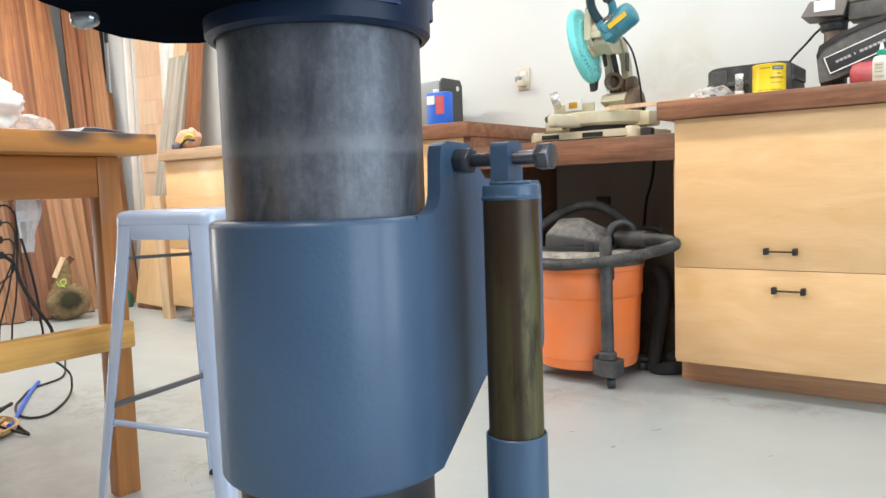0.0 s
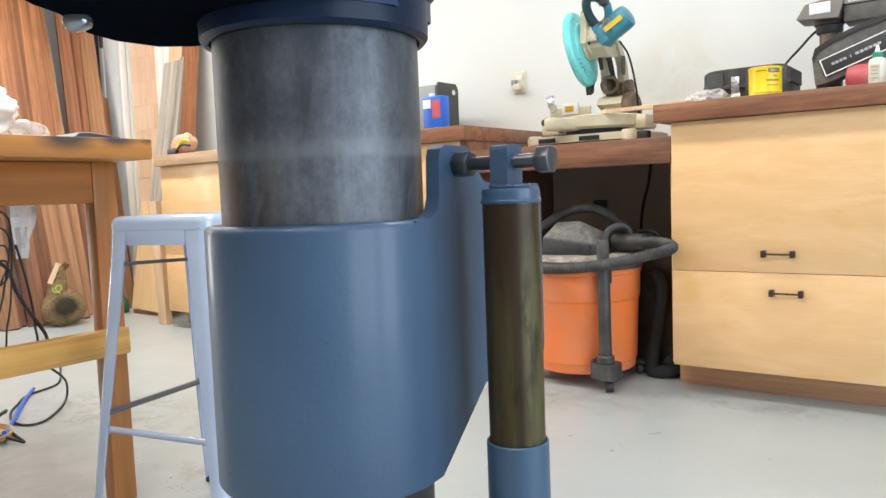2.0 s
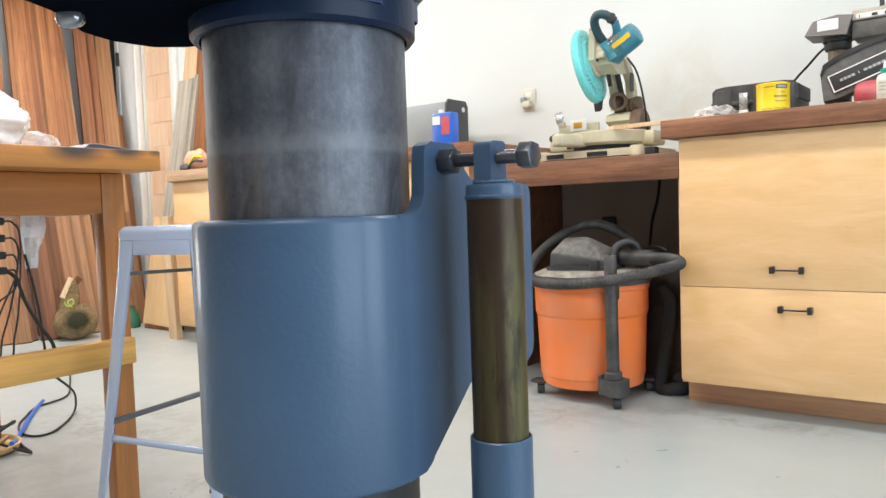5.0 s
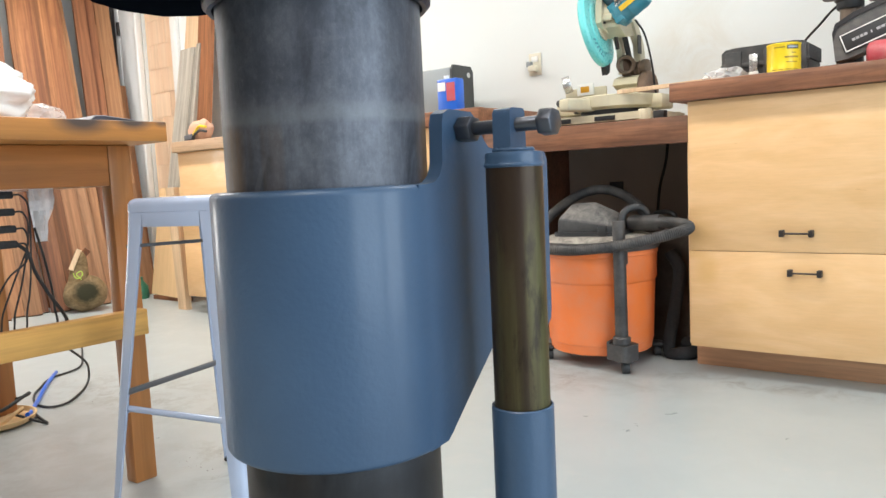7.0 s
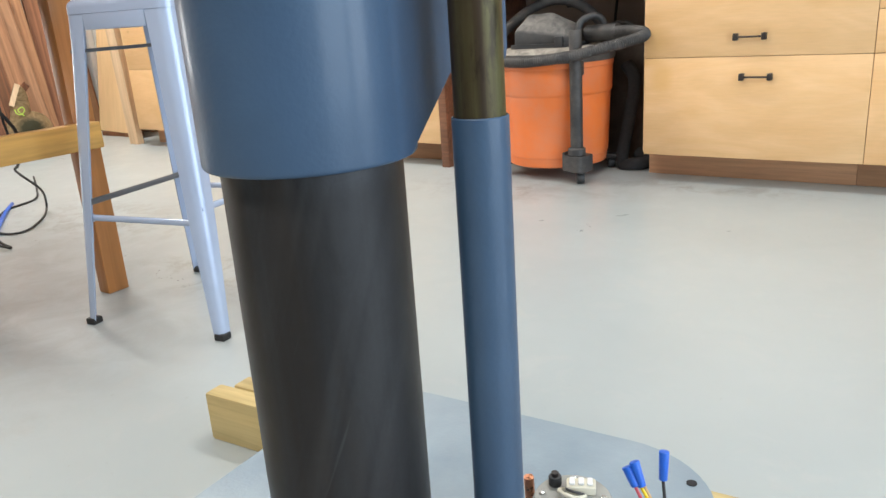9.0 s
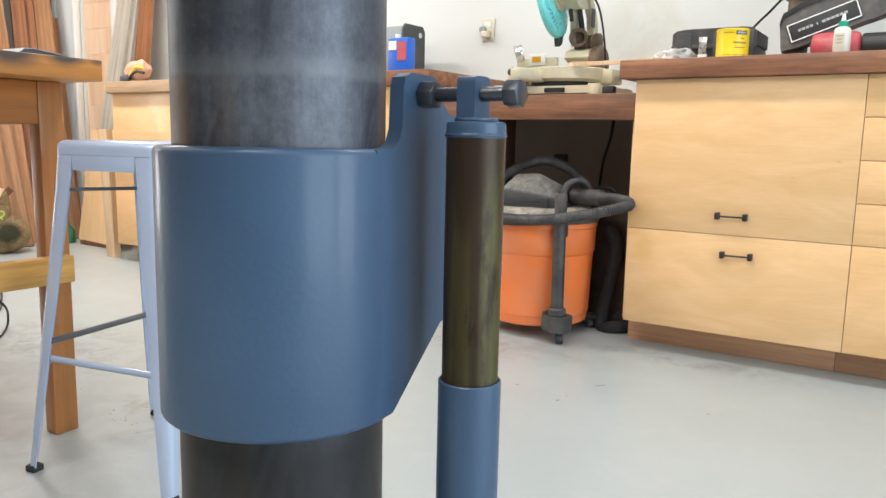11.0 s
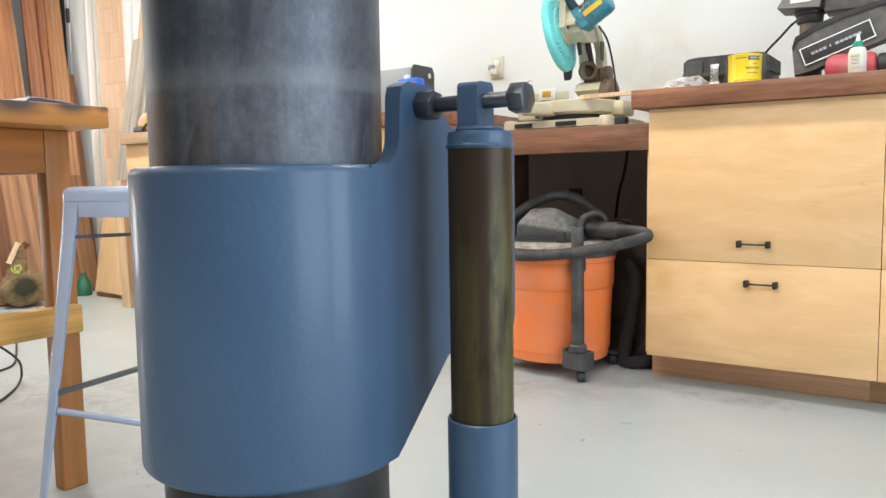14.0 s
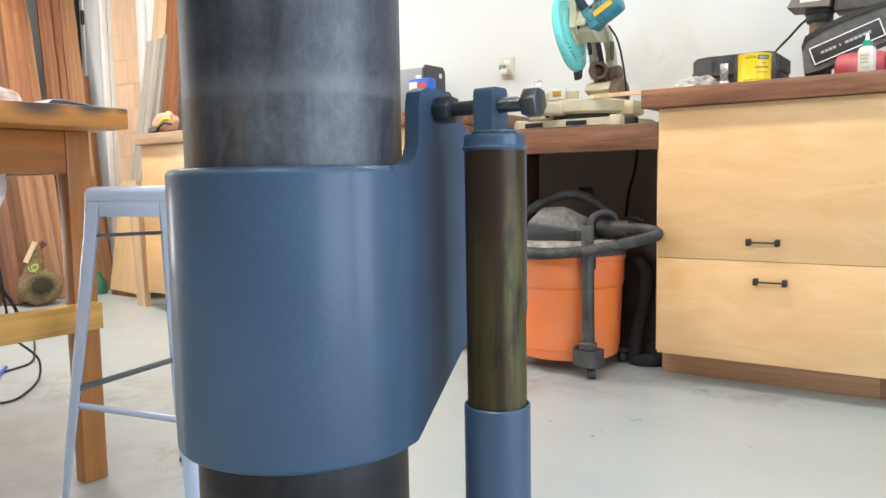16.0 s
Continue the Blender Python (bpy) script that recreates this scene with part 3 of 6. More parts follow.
def hexagon(p, d, flats, depth, bev=0.0006):
    bm = cyl((0, 0, 0), (0, 0, depth), flats / math.sqrt(3), n=6, bev=bev)
    bm.transform(Matrix.Translation(p) @ Vector(d).to_track_quat("Z", "Y").to_matrix().to_4x4() @ pose(0, 0, 0, 0, 0, 20))
    return bm


def lump(x, y, z, sx, sy, sz, seed, rough=0.35, sub=3, freq=2.5):
    """A crumpled or gnarled body."""
    bm = bmesh.new()
    bmesh.ops.create_icosphere(bm, subdivisions=sub, radius=1.0)
    for v in bm.verts:
        n = noise.fractal(v.co * freq + Vector((seed * 7.3, seed * 3.1, seed)), 0.8, 2.2, 4)
        v.co *= 1 + rough * n
    bm.transform(Matrix.Translation((x, y, z)) @ Matrix.Diagonal((sx, sy, sz, 1)))
    return bm


def board(foot, head, width, thick, wdir, bev=0.003, wave=0.0, seed=0, cut=0.0):
    """A plank from foot to head (centres of its ends); wdir: the way of its width; wave: waney edges."""
    foot, head, wdir = Vector(foot), Vector(head), Vector(wdir)
    up = (head - foot).normalized()
    w = (wdir - up * wdir.dot(up)).normalized()
    n = up.cross(w)
    bm = bmesh.new()
    L, steps = (head - foot).length, 14 if wave else 1
    rows = []
    for k in range(steps + 1):
        t = k / steps
        a = -width / 2 + wave * noise.noise(Vector((t * 3.1 * L, seed * 5.7, 0)))
        b = width / 2 + wave * noise.noise(Vector((t * 2.7 * L, seed * 9.1, 4)))
        c = foot + up * (t * L)
        rows.append([bm.verts.new(c + w * s + n * q) for s, q in ((a, -thick / 2), (b, -thick / 2), (b, thick / 2), (a, thick / 2))])
    for p, q in zip(rows, rows[1:]):
        for j in range(4):
            i = (j + 1) % 4
            bm.faces.new((p[j], p[i], q[i], q[j]))
    bm.faces.new(rows[0][::-1]), bm.faces.new(rows[-1])
    if not wave:
        bevel(bm, bev)
    return bm


def plank(parent, name, foot, head, width, thick, wdir, material, bev=0.003, wave=0.0, seed=0, label=""):
    """A board whose own upright axis runs along its grain, set leaning from foot to head under parent."""
    foot, head, wdir = Vector(foot), Vector(head), Vector(wdir)
    up = (head - foot).normalized()
    w = (wdir - up * wdir.dot(up)).normalized()
    m = Matrix((w.cross(up), w, up)).transposed().to_4x4()
    m.translation = foot
    bm = board((0, 0, 0), (0, 0, (head - foot).length), width, thick, (0, 1, 0), bev, wave, seed)
    bm.transform(WORLD[parent.name])
    ob = part(name, bm, material, parent, label)
    ob.matrix_basis = WORLD[parent.name].inverted() @ m
    return ob


def rounded(x0, x1, y0, y1, r, n=8):
    """Plan outline of a rectangle with round corners."""
    out = []
    for cx, cy, a in ((x1 - r, y0 + r, -90), (x1 - r, y1 - r, 0), (x0 + r, y1 - r, 90), (x0 + r, y0 + r, 180)):
        out += [(cx + r * math.cos(radians(a + 90 * k / n)), cy + r * math.sin(radians(a + 90 * k / n))) for k in range(n + 1)]
    return out


# ---------------------------------------------------------------- the room
T = 0.15
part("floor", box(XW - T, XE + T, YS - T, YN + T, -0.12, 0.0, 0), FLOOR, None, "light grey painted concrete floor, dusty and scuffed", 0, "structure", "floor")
part("ceiling", box(XW - T, XE + T, YS - T, YN + T, ZC, ZC + 0.1, 0), CEIL, None, "plain white workshop ceiling", 0, "structure", "ceiling")


def wall_with_hole(name, x0, x1, y0, y1, along, a0, a1, h0, h1, label, paint):
    """A wall of four blocks round one opening from a0 to a1 along x or y, and from h0 to h1 in height."""
    bm = bmesh.new()
    spans = [(None, a0, 0, ZC), (a1, None, 0, ZC), (a0, a1, h1, ZC)] + ([(a0, a1, 0, h0)] if h0 > 0 else [])
    for s, e, z0, z1 in spans:
        if along == "x":
            b = box(x0 if s is None else s, x1 if e is None else e, y0, y1, z0, z1, 0)
        else:
            b = box(x0, x1, y0 if s is None else s, y1 if e is None else e, z0, z1, 0)
        me = bpy.data.meshes.new("tmp")
        b.to_mesh(me), b.free()
        bm.from_mesh(me)
        bpy.data.meshes.remove(me)
    return part(name, bm, paint, None, label, 0, "structure", "wall")


DX0, DX1, DH = -5.39, -4.94, 2.3
wall_with_hole("wall_north", XW, XE, YN, YN + T, "x", DX0, DX1, 0, DH, "white painted workshop wall behind the benches", WALL)
wall_with_hole("wall_east", XE, XE + T, YS, 0.85, "y", -0.9, 0.75, 0, 2.4, "unseen dark grey-brown wall with an assumed vehicle door", WALL_DARK)
wall_with_hole("wall_east_2", XE, XE + T, 0.85, YN, "y", 0.95, 2.1, 0, 2.4, "unseen dark grey-brown wall with an assumed vehicle door", WALL_DARK)
part("wall_south", box(XW, XE, YS - T, YS, 0, ZC, 0), WALL_DARK, None, "unseen plain wall, dark grey-brown to cut bounce", 0, "structure", "wall")
# added out of view, so that the bracket reflects something dark
part("dark_reflection_wall", box(1.75, XE - 0.002, YN - 0.04, YN - 0.002, 0, ZC, 0), WALL_DARK, None, "unseen dark boarding added beyond the benches to darken reflections", 0, "structure", "wall")
wall_with_hole("wall_west", XW - T, XW, YS, YN, "y", 0.65, 1.5, 0, 2.4, "grey painted wall behind the stacked lumber, with an assumed doorway", WALL_WEST)

# frames of the assumed openings; the east one is split for two strengths
w = thing("door_2", XW - 0.14, 1.07, 0, label="pale grey frame of an assumed open doorway, out of view", category="door frame", kind="structure")
for a, b, c, d in ((0.65, 0.73, 0, 2.4), (1.42, 1.5, 0, 2.4), (0.73, 1.42, 2.32, 2.4)):
    part("door_frame", box(XW - 0.14, XW - 0.09, a, b, c, d, 0.003), JAMB, w)
for name, y0, y1 in (("door_3", -0.9, 0.75), ("door_4", 0.95, 2.1)):
    w = thing(name, XE + 0.09, (y0 + y1) / 2, 0, label="pale grey frame of an assumed wide vehicle door, out of view", category="door frame", kind="structure")
    for a, b, c, d in ((y0, y0 + 0.05, 0, 2.4), (y1 - 0.05, y1, 0, 2.4), (y0 + 0.05, y1 - 0.05, 2.35, 2.4)):
        part("door_frame", box(XE + 0.09, XE + 0.14, a, b, c, d, 0.003), JAMB, w)
# corner doorway: hinged grey leaf, white casing, panel coloured as the sunlit wall outside
d = thing("door_1", -5.1, YN, 0, label="doorway filled with a pale panel for the sunlit wall outside, beside a light grey hinged leaf", category="door", kind="structure")
part("door_panel", box(DX0 + 0.003, DX1 - 0.003, YN + 0.03, YN + 0.07, 0.01, DH - 0.005, 0.003), SUNLIT, d, "pinkish block panel coloured as the sunlit wall outside")
zz, k = 0.02, 0
while zz < DH - 0.05:
    zt = min(zz + 0.19, DH - 0.02)
    cut = DX0 + (0.16, 0.28, 0.2)[k % 3]
    for x0, x1 in ((DX0 + 0.006, cut - 0.003), (cut + 0.003, DX1 - 0.006)):
        part("panel_block", box(x0, x1, YN + 0.026, YN + 0.0295, zz, zt, 0.001, 1), SUNLIT, d)
    zz, k = zt + 0.006, k + 1
part("door_leaf", box(-5.66, DX0 - 0.05, YN - 0.045, YN - 0.003, 0.01, DH + 0.1, 0.006), JAMB, d, "light grey hinged leaf")
part("door_frame", box(DX0 - 0.047, DX0 + 0.0, YN - 0.06, YN - 0.002, 0, DH + 0.1, 0.014, 3), WHITEP, d, "white casing")
part("door_frame", box(-5.72, -5.665, YN - 0.05, YN - 0.002, 0, DH + 0.1, 0.006), JAMB, d)
part("door_frame", box(DX1 + 0.0, DX1 + 0.075, YN - 0.04, YN - 0.002, 0, DH + 0.1, 0.006), WHITEP, d)
for z in (0.33, 0.94, 1.55, 2.16):
    part("hinge", cyl((-5.662, YN - 0.056, z - 0.055), (-5.662, YN - 0.056, z + 0.055), 0.014, n=12), IRON, d)

cv = thing("wall_conduit", -5.79, YN, 1.77, label="dark grey flat conduit cover on the wall beside the door", category="conduit")
part("cover", box(-5.838, -5.752, YN - 0.022, YN - 0.001, 1.77, ZC - 0.002, 0.003), plain("dark_grey_cover", (0.09, 0.092, 0.09), 0.6), cv)

# fixtures for the assumed tubes, out of view
for lx, ly in TUBES:
    f = thing("assumed_ceiling_light", lx, ly, ZC, label="assumed long fluorescent ceiling light with a white housing, out of view", category="ceiling light", group="ceiling lights")
    part("housing", box(lx - 1.25, lx + 1.25, ly - 0.13, ly + 0.13, ZC - 0.085, ZC, 0.01), WHITEP, f)
    part("diffuser", box(lx - 1.2, lx + 1.2, ly - 0.1, ly + 0.1, ZC - 0.11, ZC - 0.085, 0.008), DIFF, f)

# ---------------------------------------------------------------- lift column
CX, CY, CR = -0.0275, 0.666, 0.079       # column
RX, RY = 0.1125, 0.72                    # hydraulic cylinder
SZ0, SZ1, SR = 0.569, 0.770, 0.0925      # sleeve
PX = CX + SR - 0.0002                    # outer face of the bracket
BZ = 0.105                               # top of the base plate

lift = thing("lift_column", CX, CY, 0.089, label="blue-grey painted lift column of dark bare steel with a hydraulic cylinder", category="lift column")
PLATE = Matrix.Translation((-0.025, 0.66, 0)) @ pose(0, 0, 0, 0, 0, 3) @ Matrix.Translation((0.025, -0.66, 0))
part("base_plate", extrude(rounded(-0.325, 0.275, 0.262, 1.062, 0.14, 12), 0.0895, BZ, 0.006, 4, PLATE), SHEEN_BLUE, lift, "wide blue-grey base plate with rounded corners, paled by painted sheen")
# black disc painted on for the dark of the bolt hole
part("bolt_hole", cyl((0.213, 1.012, BZ + 0.0004), (0.213, 1.012, BZ + 0.0012), 0.0065, n=24), DULL_BLACK, lift)
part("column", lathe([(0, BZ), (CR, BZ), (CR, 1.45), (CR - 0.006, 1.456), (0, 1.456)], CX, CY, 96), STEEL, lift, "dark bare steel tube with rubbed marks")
part("foot_ring", lathe([(CR + 0.0005, BZ), (CR + 0.022, BZ), (CR + 0.022, BZ + 0.018), (CR + 0.014, BZ + 0.028), (CR + 0.0005, BZ + 0.03)], CX, CY, 72), BLUE, lift)
# sleeve: a turned shell with eased rims
part("sleeve", lathe([(CR + 0.0008, SZ0), *[(SR - 0.004 + 0.004 * math.sin(radians(a)), SZ0 + 0.004 - 0.004 * math.cos(radians(a))) for a in range(0, 91, 18)], *[(SR - 0.0055 + 0.0055 * math.cos(radians(a)), SZ1 - 0.0055 + 0.0055 * math.sin(radians(a))) for a in range(0, 91, 15)], (CR + 0.0008, SZ1), (CR + 0.0008, SZ0)], CX, CY, 96), BLUE, lift, "glossy blue-grey sleeve round the column")
# bracket plate, an upright tongue tangent to the sleeve: outline in (y, z)
prof = [(CY, SZ0 + 0.001), (0.688, SZ0 + 0.003), (0.752, 0.631), (0.842, 0.631), (0.851, 0.638), (0.853, 0.647), (0.853, 0.787), (0.848, 0.794), (0.775, 0.794), (0.758, 0.797), (0.750, 0.805), (0.744, 0.817), (0.735, 0.8245), (0.706, 0.8255), (0.699, 0.822), (0.697, 0.815), (0.6955, 0.785), (0.692, 0.776), (0.685, 0.771), (0.676, SZ1 - 0.0005), (CY, SZ1 - 0.0005)]
TH = 0.0125
br = extrude(prof, 0, TH, 0.0, 3, Matrix(((0, 0, 1, PX - TH), (1, 0, 0, 0), (0, 1, 0, 0), (0, 0, 0, 1))))
eased = [e for e in br.edges if len(e.link_faces) == 2 and e.calc_face_angle(0) > 0.9 and min(v.co.y for v in e.verts) > CY + 0.005]
bmesh.ops.bevel(br, geom=eased, offset=0.0022, segments=3, affect="EDGES", profile=0.5)
part("bracket", br, BLUE, lift, "tongue of the sleeve with a bolt eye")
# upper casting on the column
cz = 0.906
part("upper_collar", lathe([(CR + 0.001, cz + 0.006), (CR + 0.002, cz), (CR + 0.0055, cz), (CR + 0.0085, cz + 0.0035), (CR + 0.0095, cz + 0.03), (SR + 0.01, cz + 0.045), (SR + 0.01, 1.1), (CR + 0.001, 1.1), (CR + 0.001, cz + 0.006)], CX, CY, 96), SHADED_BLUE, lift, "collar of the upper casting")
arm = [(0.005, 0.575), (0.045, 0.60), (0.062, 0.655), (0.045, 0.72), (0.0, 0.75), (-0.06, 0.745), (-0.10, 0.70), (-0.118, 0.652), (-0.15, 0.642), (-0.17, 0.622), (-0.172, 0.585), (-0.160, 0.555), (-0.116, 0.510), (-0.104, 0.487), (-0.084, 0.464), (-0.056, 0.447), (-0.02, 0.455), (0.0, 0.49)]
# carried up out of view to cast shade; downward faces take the shade colour
casting = part("upper_casting", extrude(arm, 0.921, 1.3, 0.014, 6), UNDERSIDE_SHADE, lift, "heavy rounded blue casting, shade coloured in on its sides and black underside")
casting.data.materials.append(SHADED_NAVY)
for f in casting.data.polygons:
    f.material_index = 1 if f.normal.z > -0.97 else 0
part("lamp_lens", box(-0.0095, 0.0095, -0.008, 0.008, -0.0085, 0.006, 0.0062, 4, pose(-0.1165, 0.523, 0.9195, 4, -14, 40)), LENS, lift, "small clear lens under the casting")
# hydraulic cylinder and rod
RZ = 0.600
part("cylinder", lathe([(0, BZ), (0.0237, BZ), (0.0237, RZ - 0.001), (0.0229, RZ), (0.0222, RZ), (0.0218, RZ - 0.012), (0, RZ - 0.012)], RX, RY, 56), BLUE, lift, "blue-grey hydraulic cylinder")
part("gland", lathe([(0.0214, RZ - 0.011), (0.0221, RZ - 0.011), (0.0221, RZ - 0.0035), (0.0214, RZ - 0.0035)], RX, RY, 48), RUBBER, lift)
part("rod", lathe([(0, RZ - 0.012), (0.0212, RZ - 0.012), (0.0212, 0.779), (0, 0.779)], RX, RY, 56), ROD, lift, "oily brown and olive steel rod")
part("rod_cap", lathe([(0, 0.7791), (0.0215, 0.7791), (0.0217, 0.783), (0.0212, 0.785), (0.0217, 0.787), (0.0208, 0.790), (0.012, 0.791), (0, 0.791)], RX, RY, 56), BLUE, lift, "painted cap welded on the rod")
lug = [(-0.0115, 0), (0.0115, 0), (0.0108, 0.006), (0.0105, 0.024)] + [(0.0062 + 0.0043 * math.cos(radians(a)), 0.0285 + 0.0043 * math.sin(radians(a))) for a in range(0, 91, 18)] + [(-0.0062 - 0.0043 * math.sin(radians(a)), 0.0285 + 0.0043 * math.cos(radians(a))) for a in range(0, 91, 18)] + [(-0.0105, 0.024), (-0.0108, 0.006)]
part("lug", extrude(lug, -0.0075, 0.0075, 0.0012, 2, Matrix(((0, 0, 1, RX - 0.003), (1, 0, 0, RY), (0, 1, 0, 0.7895), (0, 0, 0, 1)))), BLUE, lift, "upright eye on the rod")
for rr, zz, hh in ((0.0145, 0.7915, 0.0018),):
    bd = lathe([(rr + hh * math.cos(radians(a)) * 0.8, zz + hh * math.sin(radians(a))) for a in range(0, 361, 45)], RX, RY, 64)
    for v in bd.verts:
        v.co += Vector((0, 0, 0.0008 * noise.noise(v.co * 300))) + (v.co - Vector((RX, RY, v.co.z))).normalized() * 0.0008 * noise.noise(v.co * 220)
    part("weld_bead", bd, BLUE, lift)
    ripple = lathe([(0.0212 + 0.0011 * math.sin(radians(a)), 0.7792 + 0.0035 * a / 180) for a in range(0, 181, 30)], RX, RY, 72)
    for v in ripple.verts:
        v.co += (v.co - Vector((RX, RY, v.co.z))).normalized() * 0.0007 * noise.noise(v.co * 260)
    part("weld_bead", ripple, BLUE, lift)
BZc = 0.8100
part("pivot_bolt", cyl((PX - TH - 0.004, RY, BZc), (0.138, RY, BZc), 0.0052, n=28, bev=0.0006), BOLT, lift, "black hex bolt through the eye")
part("bolt_head", hexagon((0.137, RY, BZc), (1, 0, 0), 0.0178, 0.0115, 0.0011), BOLT, lift)
part("nut", hexagon((PX + 0.0006, RY, BZc), (1, 0, 0), 0.0178, 0.0135, 0.0011), BOLT, lift)

# timber skids under the base plate
for k, (yy, h) in enumerate(((0.957, 0.089), (0.999, 0.089), (0.36, 0.089), (0.402, 0.089))):
    s = thing("timber_skid", 0.0, yy, 0, 3.9 if yy > 0.7 else 0.0, label="rough yellow pine two-by-four on edge under the base plate", category="lumber", group="timber skids")
    bm = box(-0.58 if k != 1 else -0.557, 0.62 if k != 1 else 0.70, -0.019, 0.019, 0, h, 0.004, 2)
    bm.transform(WORLD[s.name])
    part("timber", bm, PINE_X, s)

# pump motor on the base plate
MX, MY = 0.153, 0.797
mo = thing("pump_motor", MX, MY, BZ, label="small grey electric pump motor on the base plate", category="motor")
part("housing", lathe([(0, BZ), (0.041, BZ), (0.0418, BZ + 0.003), (0.0418, 0.195), (0.0402, 0.1985), (0, 0.199)], MX, MY, 56), MOTORG, mo)
part("end_cap", lathe([(0, 0.1992), (0.0385, 0.1992), (0.0385, 0.2012), (0.036, 0.2025), (0.012, 0.2032), (0, 0.2032)], MX, MY, 48), plain("dusty_grey_cap", (0.36, 0.37, 0.35), 0.6, 0.1, 0.25, 60, 0.3, 0, 0.3), mo, "dusty grey end cap")
for a in (20, 110, 200, 290):
    x, y = MX + 0.031 * math.cos(radians(a)), MY + 0.031 * math.sin(radians(a))
    part("cap_screw", cyl((x, y, 0.202), (x, y, 0.2048), 0.0032, n=10, bev=0.0006), SILVER, mo)
tbm = pose(MX + 0.004, MY + 0.012, 0, 0, 0, 24)
part("terminal_block", box(-0.015, 0.015, -0.009, 0.009, 0.2032, 0.2125, 0.002, 2, tbm), IVORY, mo)
for x in (-0.009, 0.0, 0.009):
    part("terminal", box(x - 0.003, x + 0.003, -0.006, 0.006, 0.2126, 0.2155, 0.001, 1, tbm), WHITEP, mo)
part("stud", cyl((MX - 0.024, MY + 0.009, 0.203), (MX - 0.024, MY + 0.009, 0.2135), 0.0068, n=16, bev=0.001), BLACKP, mo)
part("stud", cyl((MX - 0.024, MY + 0.009, 0.2136), (MX - 0.024, MY + 0.009, 0.2175), 0.004, n=12), IRON, mo)
part("loop", tube([(MX - 0.012, MY + 0.004, 0.204), (MX - 0.012, MY - 0.006, 0.209), (MX - 0.002, MY - 0.012, 0.211), (MX + 0.01, MY - 0.009, 0.209), (MX + 0.013, MY + 0.002, 0.206)], 0.0022, 8), IVORY, mo)
part("loop", tube([(MX - 0.006, MY + 0.002, 0.208), (MX - 0.003, MY - 0.006, 0.213), (MX + 0.006, MY - 0.006, 0.213), (MX + 0.012, MY + 0.001, 0.208)], 0.0014, 8), BLACKP, mo)
for k in range(2):
    part("lead", tube([(MX + 0.039, MY + 0.012 + 0.006 * k, 0.19), (MX + 0.05, MY + 0.018 + 0.008 * k, 0.2 - 0.004 * k), (MX + 0.058, MY + 0.012 + 0.008 * k, 0.185), (MX + 0.066, MY + 0.006 + 0.008 * k, 0.179), (MX + 0.077, MY + 0.01 + 0.006 * k, 0.186), (MX + 0.087, MY + 0.016, 0.2)], 0.0019, 8), (BLACKP, GREYM)[k], mo)
wr = thing("wire_bundle", 0.245, 0.80, BZ, label="coloured wires with blue crimp connectors rising from a dark sheath", category="wires")
part("sheath", tube([(0.262, 0.775, BZ + 0.003), (0.258, 0.79, BZ + 0.03), (0.246, 0.812, 0.172)], 0.0075, 12), RUBBER, wr)
for col, a, b in ((YELLOW, (0.228, 0.82, 0.2), (0.214, 0.823, 0.221)), (REDP, (0.226, 0.815, 0.197), (0.211, 0.819, 0.219)), (YCABLE, (0.231, 0.822, 0.198), (0.217, 0.825, 0.22)), (BLACKP, (0.238, 0.83, 0.195), (0.232, 0.839, 0.222))):
    part("wire", tube([(0.246, 0.812, 0.17), a, b], 0.0017, 8), col, wr)
for p, q in (((0.216, 0.8235, 0.219), (0.2065, 0.8265, 0.243)), ((0.2105, 0.8205, 0.219), (0.1995, 0.824, 0.2365)), ((0.232, 0.8395, 0.222), (0.2305, 0.845, 0.2515))):
    part("crimp_connector", cyl(p, q, 0.0043, 0.0052, 14, 0.0008), BLUEP, wr)
cf = thing("copper_fitting", 0.117, 0.645, BZ, label="copper pipe end with a dark red valve beside the cylinder", category="pipe fitting")
part("pipe", cyl((0.103, 0.632, BZ), (0.103, 0.632, 0.19), 0.009, n=20), COPPER, cf)
part("valve", cyl((0.101, 0.63, 0.182), (0.109, 0.638, 0.215), 0.0165, n=24, bev=0.003), plain("dark_red_valve", (0.12, 0.012, 0.014), 0.35), cf, "dark red valve body")
part("elbow", tube([(0.106, 0.636, 0.205), (0.113, 0.643, 0.224), (0.123, 0.652, 0.242), (0.132, 0.66, 0.256)], 0.0112, 18), COPPER, cf)
# black disc closes the pipe end, for the dark inside it
part("bore", cyl((0.1318, 0.6598, 0.2557), (0.1324, 0.6604, 0.2567), 0.0085, n=20), DULL_BLACK, cf)
part("return_pipe", tube([(0.1005, 0.803, BZ), (0.1005, 0.803, 0.17), (0.1, 0.802, 0.205)], 0.0055, 12), COPPER, cf)

# ---------------------------------------------------------------- bar stool
SQ = 11.5
st = thing("bar_stool", -1.135, 1.352, 0, SQ, label="silver-blue powder-coated metal bar stool with a square seat", category="stool")
SM = WORLD[st.name]


def local(bm):
    bm.transform(SM)
    return bm


SH = 0.761
# pressed seat: a shallow tray turned down over a wide radius
bm = bmesh.new()
rows = []
for o, z in [(0.1496, SH - 0.032), (0.1492, SH - 0.018)] + [(0.1492 - 0.017 * (1 - math.cos(radians(a))), SH - 0.017 + 0.017 * math.sin(radians(a))) for a in range(0, 91, 15)] + [(0.116, SH - 0.0012), (0.106, SH - 0.003)]:
    rows.append([bm.verts.new((x, y, z)) for x, y in rounded(-o, o, -o, o, 0.032 - (0.1492 - o) * 0.4, 6)])
